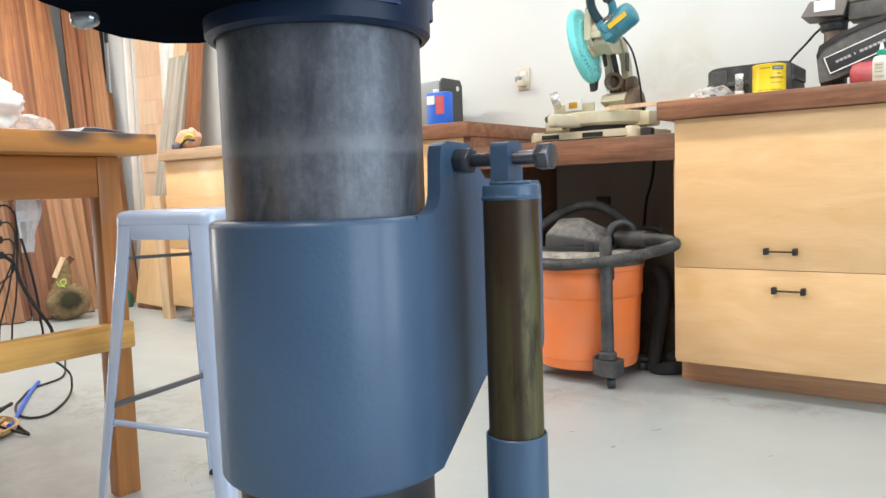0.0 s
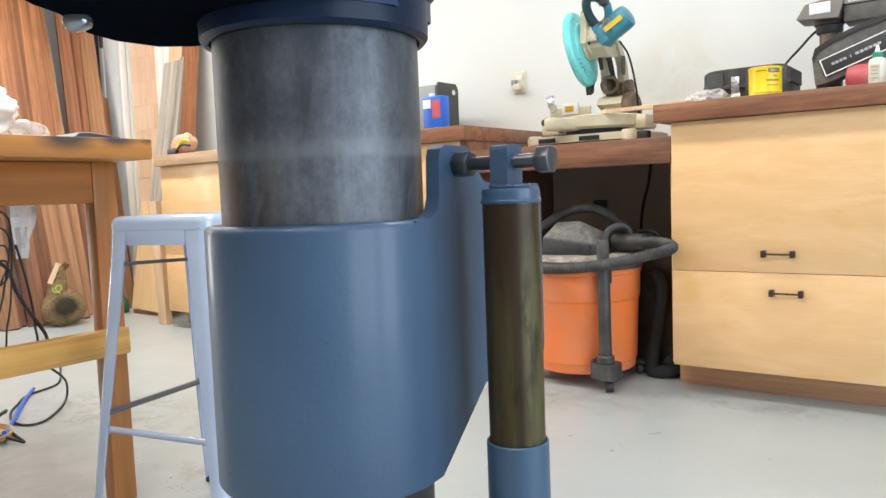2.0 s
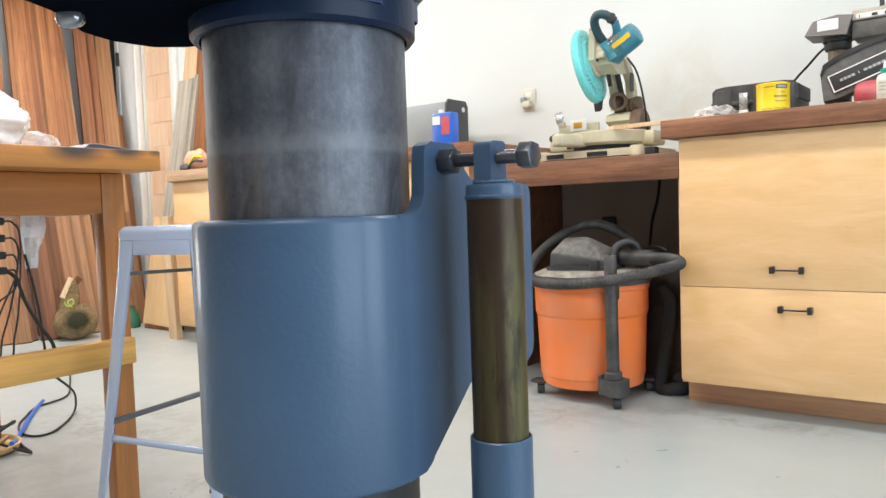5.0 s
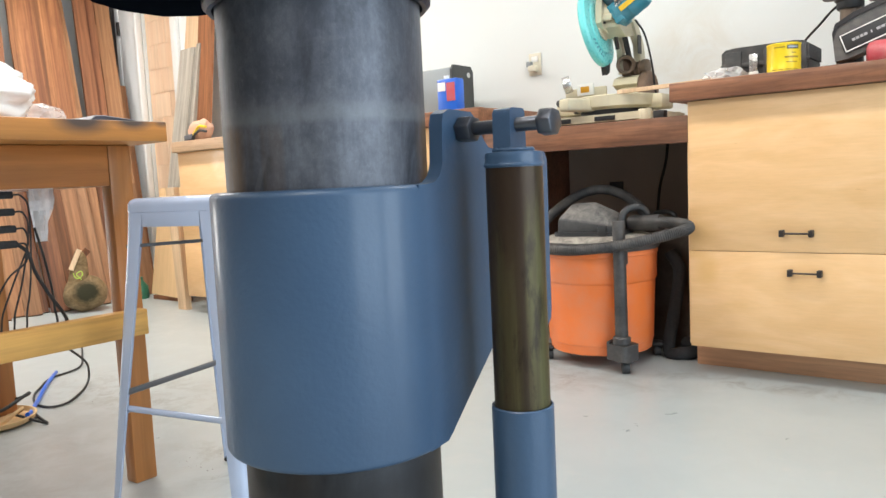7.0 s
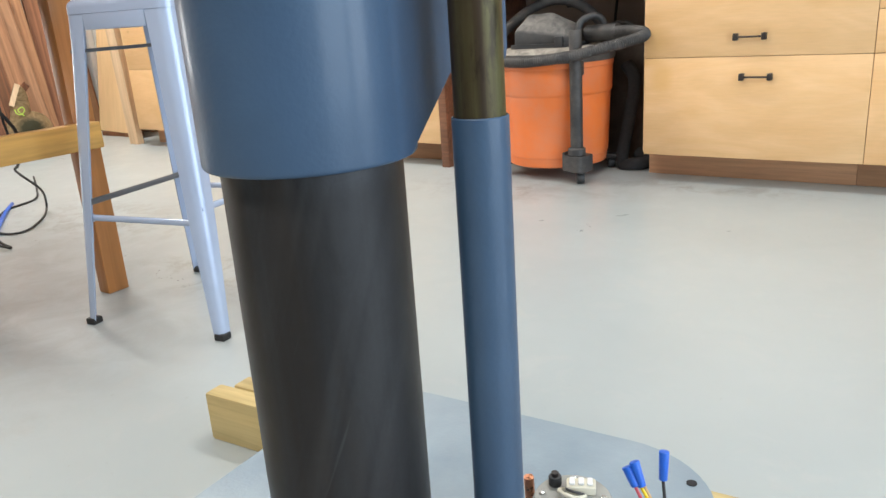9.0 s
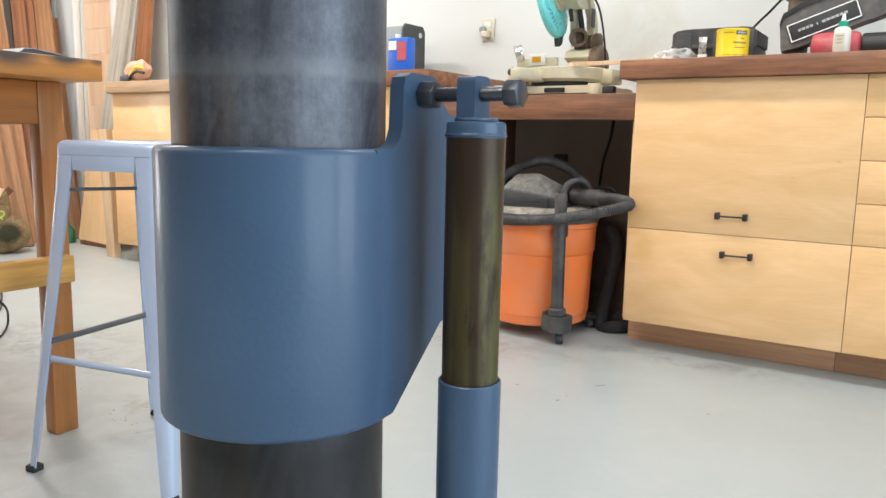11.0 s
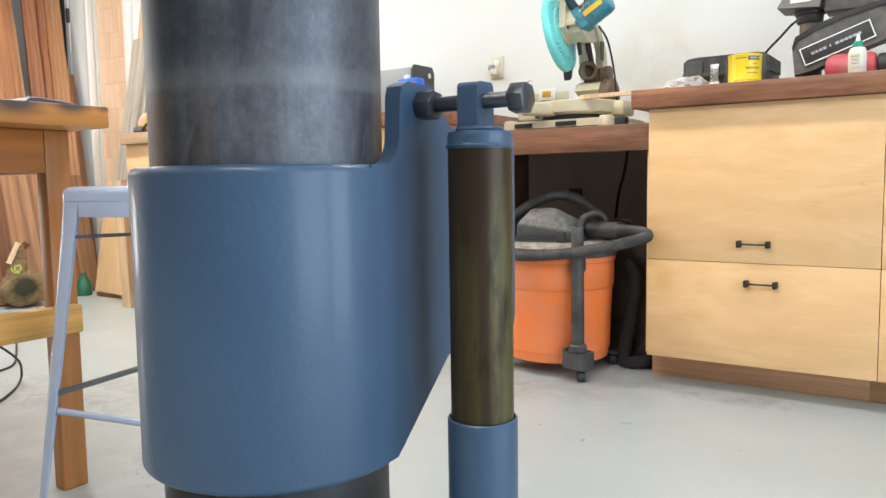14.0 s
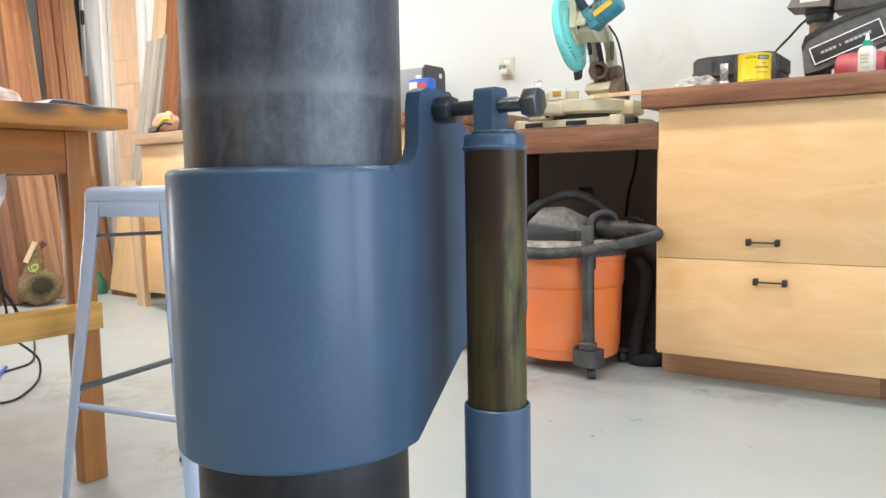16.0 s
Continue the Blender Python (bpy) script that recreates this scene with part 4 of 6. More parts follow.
for p, q in zip(rows, rows[1:]):
    for j in range(len(p)):
        i = (j + 1) % len(p)
        bm.faces.new((p[j], p[i], q[i], q[j]))
bm.faces.new(rows[-1])
bmesh.ops.recalc_face_normals(bm, faces=bm.faces[:])
bmesh.ops.solidify(bm, geom=bm.faces[:], thickness=0.0018)
part("seat", local(bm), STOOLM, st, "", 0.9)
for sx in (-1, 1):
    for sy in (-1, 1):
        # folded sheet leg: an L in plan that narrows to the foot
        bm = bmesh.new()
        rows = []
        for z, o, wd in ((SH - 0.0325, 0.1478, 0.06), (SH - 0.10, 0.1525, 0.056), (0.25, 0.189, 0.04), (0.012, 0.208, 0.026)):
            t, r = 0.003, min(0.028, wd * 0.6)
            arc = [(math.cos(radians(a)), math.sin(radians(a))) for a in (0, 22, 45, 68, 90)]
            out = [(o, o - wd)] + [(o - r + r * c, o - r + r * d) for c, d in arc] + [(o - wd, o), (o - wd, o - t)]
            out += [(o - r + (r - t) * c, o - r + (r - t) * d) for c, d in arc[::-1]] + [(o - t, o - wd)]
            rows.append([bm.verts.new((sx * a, sy * b, z)) for a, b in out])
        for p, q in zip(rows, rows[1:]):
            for j in range(len(p)):
                i = (j + 1) % len(p)
                bm.faces.new((p[j], p[i], q[i], q[j]))
        bm.faces.new(rows[0]), bm.faces.new(rows[-1][::-1])
        leg = part("leg", local(bm), STOOLM, st)
        foot = box(sx * 0.197 - 0.014, sx * 0.197 + 0.014, sy * 0.197 - 0.014, sy * 0.197 + 0.014, 0.0, 0.016, 0.003)
        part("rubber_foot", local(foot), RUBBER, leg)
for a, b, z in (((-1, -1), (1, -1), 0.268), ((-1, 1), (1, 1), 0.268), ((-1, -1), (-1, 1), 0.300), ((1, -1), (1, 1), 0.300)):
    o = 0.1745
    p, q = Vector((a[0] * o, a[1] * o, z)), Vector((b[0] * o, b[1] * o, z))
    c = tube([p, p.lerp(q, 0.09), p.lerp(q, 0.14), p.lerp(q, 0.86), p.lerp(q, 0.91), q], 0.0075, 12, 1, 0, False)
    rung = part("rung", local(c), BRACE if a[0] == b[0] == -1 else STOOLM, st)
    for e, f in ((p, q), (q, p)):
        part("rung_end", local(board(e, e.lerp(f, 0.06), 0.021, 0.006, (0, 0, 1), 0.002)), STOOLM, rung)
part("under_brace", local(board((-0.147, -0.147, 0.650), (0.147, 0.147, 0.655), 0.008, 0.004, (0, 0, 1), 0.0005)), BRACE, st)
for s in (-1, 1):
    part("skirt_panel", local(box(-0.0875, 0.0875, s * 0.1478 - 0.001, s * 0.1478 + 0.001, SH - 0.066, SH - 0.0325, 0.0005)), STOOLM, st)
    part("skirt_panel", local(box(s * 0.1478 - 0.001, s * 0.1478 + 0.001, -0.0875, 0.0875, SH - 0.066, SH - 0.0325, 0.0005)), STOOLM, st)

# ---------------------------------------------------------------- timber workbench
def spotted(base, spots, name="scorched_fir", colour=(0.03, 0.03, 0.034), most=0.92):
    """A copy of a wood with stained patches: centre and half sizes of each, in the thing's own metres."""
    m = base.copy()
    m.name = name
    nt = m.node_tree
    b = nt.nodes["Principled BSDF"]
    c = b.inputs["Base Color"].links[0].from_socket
    for x, y, z, a, e, h in spots:
        tc = nt.nodes.new("ShaderNodeTexCoord")
        mp = nt.nodes.new("ShaderNodeMapping")
        mp.inputs["Scale"].default_value = (1 / a, 1 / e, 1 / h)
        mp.inputs["Location"].default_value = (-x / a, -y / e, -z / h)
        ln = nt.nodes.new("ShaderNodeVectorMath")
        ln.operation = "LENGTH"
        link(nt, tc.outputs["Object"], mp.inputs["Vector"])
        link(nt, mp.outputs[0], ln.inputs[0])
        c = mix(nt, ramp(nt, ln.outputs["Value"], [(0.35, grey(most)), (1.0, grey(0.0))]), c, colour)
    link(nt, c, b.inputs["Base Color"])
    return m


wb = thing("timber_workbench", -1.95, 0.4, 0, label="oiled fir workbench with thick top, apron and low stretchers", category="workbench")
part("tabletop", box(-2.62, -1.316, -0.7, 1.352, 0.90, 0.950, 0.004), spotted(FIR_Y, ((0.634, 0.735, 0.950, 0.2, 0.085, 0.042), (0.634, 0.86, 0.950, 0.2, 0.06, 0.028), (0.5, 0.94, 0.950, 0.3, 0.03, 0.02))), wb, "thick top with scorch marks on its edge")
part("apron", box(-1.486, -1.447, -0.55, 1.2605, 0.795, 0.8985, 0.003), APRON, wb)
part("apron", box(-2.46, -2.422, -0.55, 1.31, 0.795, 0.8985, 0.003), APRON, wb)
part("apron", box(-2.41, -1.495, 1.28, 1.318, 0.795, 0.8985, 0.003), APRON, wb)
for x, y in ((-1.470, 1.292), (-2.445, 1.345), (-1.470, -0.5), (-2.445, -0.5)):
    part("leg", box(x - 0.024, x + 0.024, y - 0.031, y + 0.031, 0, 0.8995, 0.004), FIR_Z, wb)
part("stretcher", box(-1.4455, -1.408, -0.55, 1.312, 0.402, 0.470, 0.004), STRETCH, wb)
part("stretcher", box(-2.507, -2.4695, -0.55, 1.37, 0.402, 0.470, 0.004), STRETCH, wb)

# ---------------------------------------------------------------- cabinets along the north wall
FY = 3.0            # front plane of the drawers
CT, CB = 1.079, 1.013


def pull(parent, x, z, w=0.093):
    h = part("pull", cyl((x - w / 2, FY - 0.024, z), (x + w / 2, FY - 0.024, z), 0.0032, n=12), IRON, parent, "black iron bar pull")
    for s in (-1, 1):
        part("pull_foot", box(x + s * w / 2 - 0.0075, x + s * w / 2 + 0.0075, FY - 0.029, FY - 0.0005, z - 0.012, z + 0.012, 0.003), IRON, h)


def cabinet(x0, x1, seams, pulls, label, face=MAPLE):
    """One unit: body, recessed plinth, and drawer fronts between the heights in seams."""
    c = thing("cabinet_unit", (x0 + x1) / 2, 3.4, 0, label=label, category="cabinet", group="cabinets along the wall")
    part("body", box(x0 + 0.001, x1 - 0.001, FY + 0.02, 3.8, 0.106, CB - 0.001, 0.001), MAPLE, c)
    part("plinth", box(x0 - 0.028, x1 - 0.029, 3.15, 3.175, 0.0, 0.1055, 0.001), PLINTH, c, "brown recessed plinth")
    fronts = []
    for z0, z1 in zip(seams, seams[1:]):
        fronts.append(part("drawer_front", box(x0 + 0.001, x1 - 0.001, FY, FY + 0.0195, z0 + 0.001, z1 - 0.001, 0.0012), face, c))
    for k, x, z in pulls:
        pull(fronts[k], x, z)
    return c


XA, XB, XC = -0.5625, 0.187, 0.80
cabinet(XA, XB, (0.106, 0.466, 1.0125), ((1, -0.191, 0.533), (0, -0.165, 0.397)), "birch plywood cabinet with two deep drawers and black pulls",
        spotted(MAPLE, ((-0.345, -0.4, 0.53, 0.085, 0.3, 0.075), (-0.36, -0.4, 0.455, 0.06, 0.3, 0.03), (-0.31, -0.4, 0.40, 0.05, 0.3, 0.08)), "handled_birch_plywood", (0.62, 0.35, 0.10), 0.4))
cabinet(XB, XC, (0.106, 0.466, 0.602, 0.740, 0.877, 1.0125), (), "birch plywood cabinet with a stack of shallow drawers")
cabinet(XC, 1.55, (0.106, 0.466, 1.0125), (), "birch plywood cabinet with two deep drawers")
wt = thing("worktop", 0.5, 3.4, CB, label="thick red-brown hardwood worktop over the drawer cabinets", category="worktop")
part("slab", box(XA - 0.052, 1.56, FY - 0.006, 3.8, CB + 0.002, CT, 0.002), SAPELE, wt)
part("edge_band", box(XA - 0.054, 1.56, FY - 0.036, FY - 0.0065, CB, CT + 0.001, 0.004), SAPELE, wt)

XL0, XL1 = -3.80, -1.50
xs = [-3.79, -3.03, -2.27, -1.51]
for a, b in zip(xs, xs[1:]):
    cabinet(a, b, (0.106, 0.466, 1.0125), (), "birch plywood base cabinet with plain fronts")
part("end_panel", box(XL1 - 0.009, XL1 + 0.03, FY - 0.003, 3.8, 0.0, CB - 0.0005, 0.001), SAPELE, thing("end_panel", XL1, 3.4, 0, label="red-brown end panel of the base cabinets", category="panel"))
lt = thing("worktop", -2.6, 3.4, CB, label="hardwood worktop over the plain base cabinets", category="worktop")
part("slab", box(XL0, -2.45, FY - 0.035, 3.8, CB, CT, 0.004), wood("light_worktop", (0.52, 0.33, 0.19), (0.66, 0.45, 0.28), "x", 0.45, 1.0), lt)
part("slab", box(-2.449, XL1 + 0.035, FY - 0.035, 3.8, CB, CT, 0.004), SAPELE, lt)

# low bench for the saw, hung between the cabinets
SB = 0.965
sb = thing("saw_bench", -1.03, 3.4, 0.86, label="low red-brown hardwood bench between the cabinets", category="bench")
part("front_rail", box(XL1 + 0.032, XA - 0.001, FY + 0.002, FY + 0.04, 0.866, SB, 0.003), SAPELE, sb)
part("slab", box(XL1 + 0.032, XA - 0.001, FY + 0.041, 3.8, 0.925, SB - 0.001, 0.002), SAPELE, sb)
# added panel: the knee space's shade on the wall, put into its colour
part("shade_panel", box(XL1 + 0.032, XA - 0.02, 3.785, 3.8, 0.02, 0.924, 0.001), plain("knee_space_shade", (0.36, 0.315, 0.28), 0.8, 0, 0.18, 5, 0.1), sb, "grey-brown panel added to darken the knee space")
part("outlet_box", box(-1.235, -1.165, 3.765, 3.7845, 0.66, 0.72, 0.004), BLACKP, sb)
part("cabinet_side", box(XA - 0.0185, XA - 0.0005, FY + 0.045, 3.8, 0.106, 0.924, 0.001), MAPLE_Z, thing("side_panel", XA - 0.01, 3.4, 0, label="plywood side panel of the drawer cabinet", category="panel"))

# ---------------------------------------------------------------- mitre saw
ms = thing("mitre_saw", -1.0, 3.35, SB, label="teal and cream mitre saw with an aqua blade guard, head raised", category="mitre saw")
part("base", extrude(rounded(-1.26, -0.74, 3.12, 3.52, 0.06, 6), SB + 0.012, SB + 0.042, 0.008), CREAM, ms)
for x, y in ((-1.22, 3.16), (-0.785, 3.15), (-1.22, 3.48), (-0.79, 3.48)):
    part("base_foot", lathe([(0, SB), (0.03, SB), (0.032, SB + 0.03), (0.026, SB + 0.05), (0, SB + 0.052)], x, y, 20), CREAM, ms)
# black ring gives the shaded gap between base and turntable
part("gap_shade", lathe([(0, SB + 0.0425), (0.15, SB + 0.0425), (0.15, SB + 0.064), (0, SB + 0.064)], -0.975, 3.30, 40), DULL_BLACK, ms)
# black boxes set on the cream, for the dark inside its cut-outs
for x0, x1 in ((-1.18, -1.10), (-0.99, -0.90)):
    part("base_slot", box(x0, x1, 3.114, 3.1195, SB + 0.016, SB + 0.034, 0.001), DULL_BLACK, ms)
part("wing_slot", box(-1.16, -1.06, 3.262, 3.2695, SB + 0.066, SB + 0.098, 0.002), DULL_BLACK, ms)
part("turntable", lathe([(0, SB + 0.0645), (0.155, SB + 0.0645), (0.175, SB + 0.075), (0.178, SB + 0.118), (0.172, SB + 0.122), (0, SB + 0.122)], -0.975, 3.30, 56), CREAM, ms)
part("table_wing", box(-1.25, -0.76, 3.27, 3.40, SB + 0.06, SB + 0.119, 0.01), CREAM, ms)
part("mitre_arm", box(-0.03, 0.03, -0.16, 0.0, 0.06, 0.112, 0.012, 3, pose(-1.03, 3.17, SB, 0, 0, -18)), CREAM, ms)
part("mitre_knob", lathe([(0, -0.045), (0.018, -0.042), (0.022, -0.02), (0.015, 0.0), (0.02, 0.012), (0.012, 0.03), (0, 0.032)], 0, 0, 20, pose(-1.10, 3.06, SB + 0.095, 90, 0, -18)), BLACKP, ms)
for x0, x1 in ((-1.25, -1.05),):
    part("fence", box(x0, x1, 3.36, 3.376, SB + 0.12, SB + 0.185, 0.004), CREAM, ms)
part("fence_label", box(-1.185, -1.105, 3.35, 3.3585, SB + 0.152, SB + 0.202, 0.0005), WHITEP, ms)
part("warning_plate", box(-1.167, -1.125, 3.3475, 3.3495, SB + 0.164, SB + 0.19, 0.0003), plain("orange_label", (0.62, 0.3, 0.02), 0.5), ms)
part("clamp_wheel", cyl((-1.222, 3.29, 1.16), (-1.190, 3.305, 1.17), 0.038, n=28, bev=0.004), SILVER, ms)
# pivot and raised head: profiles stand in the plane across x
def yz(x):
    return Matrix(((0, 0, 1, x), (1, 0, 0, 0), (0, 1, 0, 0), (0, 0, 0, 1)))


BRONZE, BROWNC = plain("dark_bronze", (0.13, 0.09, 0.06), 0.5, 0.4), plain("brown_cast", (0.2, 0.13, 0.09), 0.6, 0.2)
GRIP = plain("dark_teal_grip", (0.02, 0.06, 0.075), 0.5)
part("pivot_post", extrude([(3.40, SB + 0.12), (3.56, SB + 0.12), (3.55, SB + 0.2), (3.50, SB + 0.225), (3.44, SB + 0.2)], -0.045, 0.045, 0.01, 2, yz(-0.965)), CREAM, ms)
part("pivot_plate", extrude([(3.40, SB + 0.185), (3.45, SB + 0.165), (3.52, SB + 0.21), (3.49, SB + 0.235), (3.42, SB + 0.215)], -0.062, 0.05, 0.01, 3, yz(-0.975)), CREAM, ms)
PT = look((-0.985, 3.43, 1.238), (-0.985 - 0.42, 3.43 + 0.9, 1.238 + 0.12))
part("pivot_tube", lathe([(0.026, -0.06), (0.026, 0.028), (0.038, 0.03), (0.041, 0.026), (0.041, -0.06)], 0, 0, 36, PT), BRONZE, ms, "dark bronze pivot tube, open at its end")
part("tube_core", lathe([(0, -0.02), (0.0255, -0.02), (0.0255, -0.015), (0.012, -0.01), (0, -0.01)], 0, 0, 24, PT), BROWNC, ms)
part("pivot_cylinder", cyl((-1.02, 3.49, 1.222), (-0.905, 3.49, 1.222), 0.038, n=32, bev=0.004), BRONZE, ms)
for k in range(4):
    part("spring_coil", lathe([(0.0385, -0.004), (0.0425, -0.002), (0.0425, 0.002), (0.0385, 0.004)], 0, 0, 32, pose(-1.0 + 0.022 * k, 3.49, 1.222, 0, 90, 0)), BROWNC, ms)
part("bevel_scale", lathe([(0, 0), (0.072, 0), (0.076, 0.006), (0.076, 0.035), (0.066, 0.043), (0, 0.043)], 0, 0, 36, pose(-0.925, 3.48, 1.13, 0, 90, 0)), BROWNC, ms)
part("arm_rib", extrude([(3.44, 1.20), (3.475, 1.205), (3.455, 1.33), (3.39, 1.40), (3.36, 1.385), (3.42, 1.31)], -0.012, 0.012, 0.004, 2, yz(-1.012)), CREAM, ms)
part("arm_rib", extrude([(3.47, 1.20), (3.525, 1.22), (3.50, 1.33), (3.43, 1.42), (3.39, 1.41), (3.455, 1.32)], -0.016, 0.016, 0.004, 2, yz(-0.945)), CREAM, ms)
part("shock_rod", cyl((-0.978, 3.47, 1.24), (-0.975, 3.38, 1.40), 0.012, n=14), BLACKP, ms)
part("arm_housing", extrude([(3.27, 1.38), (3.33, 1.345), (3.42, 1.355), (3.45, 1.40), (3.41, 1.47), (3.33, 1.495), (3.27, 1.47)], -0.045, 0.045, 0.012, 2, yz(-0.985)), CREAM, ms)
gm = pose(-1.06, 3.30, 1.385, 0, 79, 6)
part("upper_guard", lathe([(0, -0.02), (0.145, -0.02), (0.158, -0.016), (0.165, -0.006), (0.165, 0.008), (0.158, 0.016), (0.14, 0.0195), (0.115, 0.02), (0.108, 0.025), (0, 0.026)], 0, 0, 72, gm), AQUA, ms, "translucent aqua blade guard")
for k in range(11):
    a = radians(-62 + 9 * (k % 6) + 4 * (k // 6))
    rr = 0.135 - 0.016 * (k // 6)
    part("guard_vent", cyl((rr * math.cos(a), rr * math.sin(a), 0.0185), (rr * math.cos(a), rr * math.sin(a), 0.0215), 0.0042, n=8), TEAL, ms).matrix_basis = WORLD[ms.name].inverted() @ gm @ WORLD[ms.name]
part("guard_plate", lathe([(0, 0.0262), (0.055, 0.0262), (0.058, 0.03), (0.054, 0.034), (0, 0.036)], 0, 0, 40, gm), CREAM, ms)
part("guard_lever", extrude([(3.30, 1.222), (3.345, 1.245), (3.335, 1.20), (3.31, 1.188)], -0.012, 0.012, 0.004, 2, yz(-1.03)), BLACKP, ms, "black lever under the guard")
part("gear_case", lathe([(0, 0.0), (0.04, 0.0), (0.044, 0.008), (0.044, 0.075), (0.038, 0.085), (0, 0.085)], 0, 0, 32, pose(-1.035, 3.30, 1.437, 0, 78, 0)), CREAM, ms)
part("gear_cover", extrude([(3.235, 1.40), (3.255, 1.375), (3.30, 1.36), (3.36, 1.365), (3.385, 1.40), (3.375, 1.47), (3.34, 1.515), (3.28, 1.545), (3.25, 1.525), (3.24, 1.47)], -0.014, 0.014, 0.005, 2, yz(-1.018)), CREAM, ms)
part("cover_rib", box(-1.005, -0.965, 3.245, 3.262, 1.405, 1.432, 0.004), CREAM, ms)
for y, z in ((3.26, 1.40), (3.262, 1.50), (3.31, 1.382), (3.345, 1.49)):
    part("screw", cyl((-1.004, y - 0.002, z), (-0.998, y - 0.002, z), 0.006, n=10), IRON, ms)
part("depth_stop", cyl((-0.99, 3.36, 1.30), (-0.985, 3.33, 1.36), 0.009, n=12), IRON, ms)
# black strip laid on for the dark of a slot
part("arm_slot", box(-0.9285, -0.9265, 3.43, 3.47, 1.28, 1.36, 0.0005, 1), BLACKP, ms)
SAWM = pose(-0.958, 3.30, 1.43, 0, 60, 0)
part("motor", lathe([(0, 0.0), (0.046, 0.0), (0.052, 0.006), (0.052, 0.06), (0.054, 0.064), (0.052, 0.068), (0.052, 0.12), (0.047, 0.138), (0.03, 0.145), (0, 0.145)], 0, 0, 40, SAWM), TEAL, ms, "teal motor housing")
part("motor_mount", box(-0.044, 0.048, -0.046, 0.046, -0.012, 0.028, 0.006, 2, SAWM), TEAL, ms)
for t, a, length, wide, mt in ((0.078, -8, 0.09, 0.021, plain("ochre_label", (0.72, 0.46, 0.03), 0.5)), (0.055, 27, 0.062, 0.024, SILVER), (0.045, 56, 0.045, 0.018, PAPER)):
    part("motor_label", box(-length / 2, length / 2, -0.001, 0.001, -wide / 2, wide / 2, 0.0005, 1, SAWM @ pose(0, 0, t, 0, 0, 0) @ pose(0, 0, 0, 0, 0, 180 - a) @ pose(0, 0.0535, 0, 0, 90, 0)), mt, ms)
part("handle", tube([(-0.965, 3.29, 1.455), (-0.988, 3.25, 1.505), (-0.99, 3.215, 1.548), (-0.968, 3.195, 1.572), (-0.935, 3.205, 1.57), (-0.908, 3.235, 1.545)], 0.019, 14), GRIP, ms, "dark grip loop")
part("trigger_guard", tube([(-0.908, 3.235, 1.545), (-0.91, 3.26, 1.515), (-0.925, 3.28, 1.48)], 0.017, 12), TEAL, ms)
part("trigger", box(-0.93, -0.9, 3.2, 3.235, 1.535, 1.575, 0.006), BLACKP, ms)
part("guard_knob", lump(-1.035, 3.3, 1.535, 0.022, 0.02, 0.018, 4, 0.3, 2, 2.0), BROWNC, ms)
part("power_cord", tube([(-0.885, 3.31, 1.40), (-0.865, 3.36, 1.34), (-0.86, 3.42, 1.22), (-0.868, 3.47, 1.12), (-0.875, 3.55, 1.0), (-0.86, 3.62, SB + 0.01)], 0.0042, 8), RUBBER, ms)
tn = thing("wood_offcut", -0.72, 3.13, 1.08, label="pale square stick lying across the saw table", category="stick")
part("stick", box(-0.20, 0.20, -0.008, 0.008, 0, 0.016, 0.001, 1, pose(-0.70, 3.16, SB + 0.1225, 0, -1.0, 3)), PALE, tn)
bt = thing("bench_block", -0.70, 3.10, SB, label="small black rubber block on the bench", category="block")
part("block", box(-0.73, -0.685, 3.09, 3.13, SB, SB + 0.035, 0.004), RUBBER, bt)

# ---------------------------------------------------------------- shop vacuum
VX, VY, VR = -0.968, 3.08, 0.227
va = thing("shop_vacuum", VX, VY, 0, label="orange shop vacuum with a dusty black lid and ribbed hose", category="vacuum cleaner")
part("drum", lathe([(0, 0.05), (VR - 0.032, 0.05), (VR - 0.022, 0.056), (VR - 0.018, 0.085), (VR - 0.0175, 0.09), (VR - 0.014, 0.093), (VR - 0.004, 0.335), (VR - 0.001, 0.338), (VR + 0.002, 0.346), (VR + 0.004, 0.44), (VR + 0.008, 0.445), (VR + 0.008, 0.462), (0, 0.462)], VX, VY, 72), ORANGE, va, "bright orange plastic drum")
part("lid", lathe([(0, 0.462), (VR + 0.012, 0.4625), (VR + 0.016, 0.475), (VR + 0.012, 0.50), (VR - 0.03, 0.518), (0, 0.52)], VX, VY, 72), DUSTLID, va, "black lid under cream dust")
cm = pose(VX - 0.012, VY - 0.01, 0.512, 0, 0, 10)
bm = bmesh.new()
for p in ((-0.125, -0.105, 0), (0.115, -0.105, 0), (0.125, 0.11, 0), (-0.125, 0.11, 0), (-0.122, -0.102, 0.078), (0.1, -0.102, 0.05), (-0.085, -0.02, 0.135), (0.01, -0.02, 0.14), (0.118, 0.0, 0.085), (-0.1, 0.10, 0.11), (0.1, 0.10, 0.075)):
    bm.verts.new(p)
bmesh.ops.convex_hull(bm, input=bm.verts[:])
bmesh.ops.dissolve_limit(bm, angle_limit=0.05, verts=bm.verts[:], edges=bm.edges[:])
bevel(bm, 0.008, 2, 0.3)
bm.transform(cm)
part("motor_cover", bm, DUSTTOP, va, "angular black motor cover under pale dust", 0.5)
part("cover_skirt", extrude(rounded(-0.145, 0.14, -0.125, 0.13, 0.05, 6), -0.004, 0.022, 0.004, 2, cm), BLACKP, va)
part("cover_latch", box(0.05, 0.085, -0.135, -0.118, 0.0, 0.05, 0.004, 2, cm), BLACKP, va)
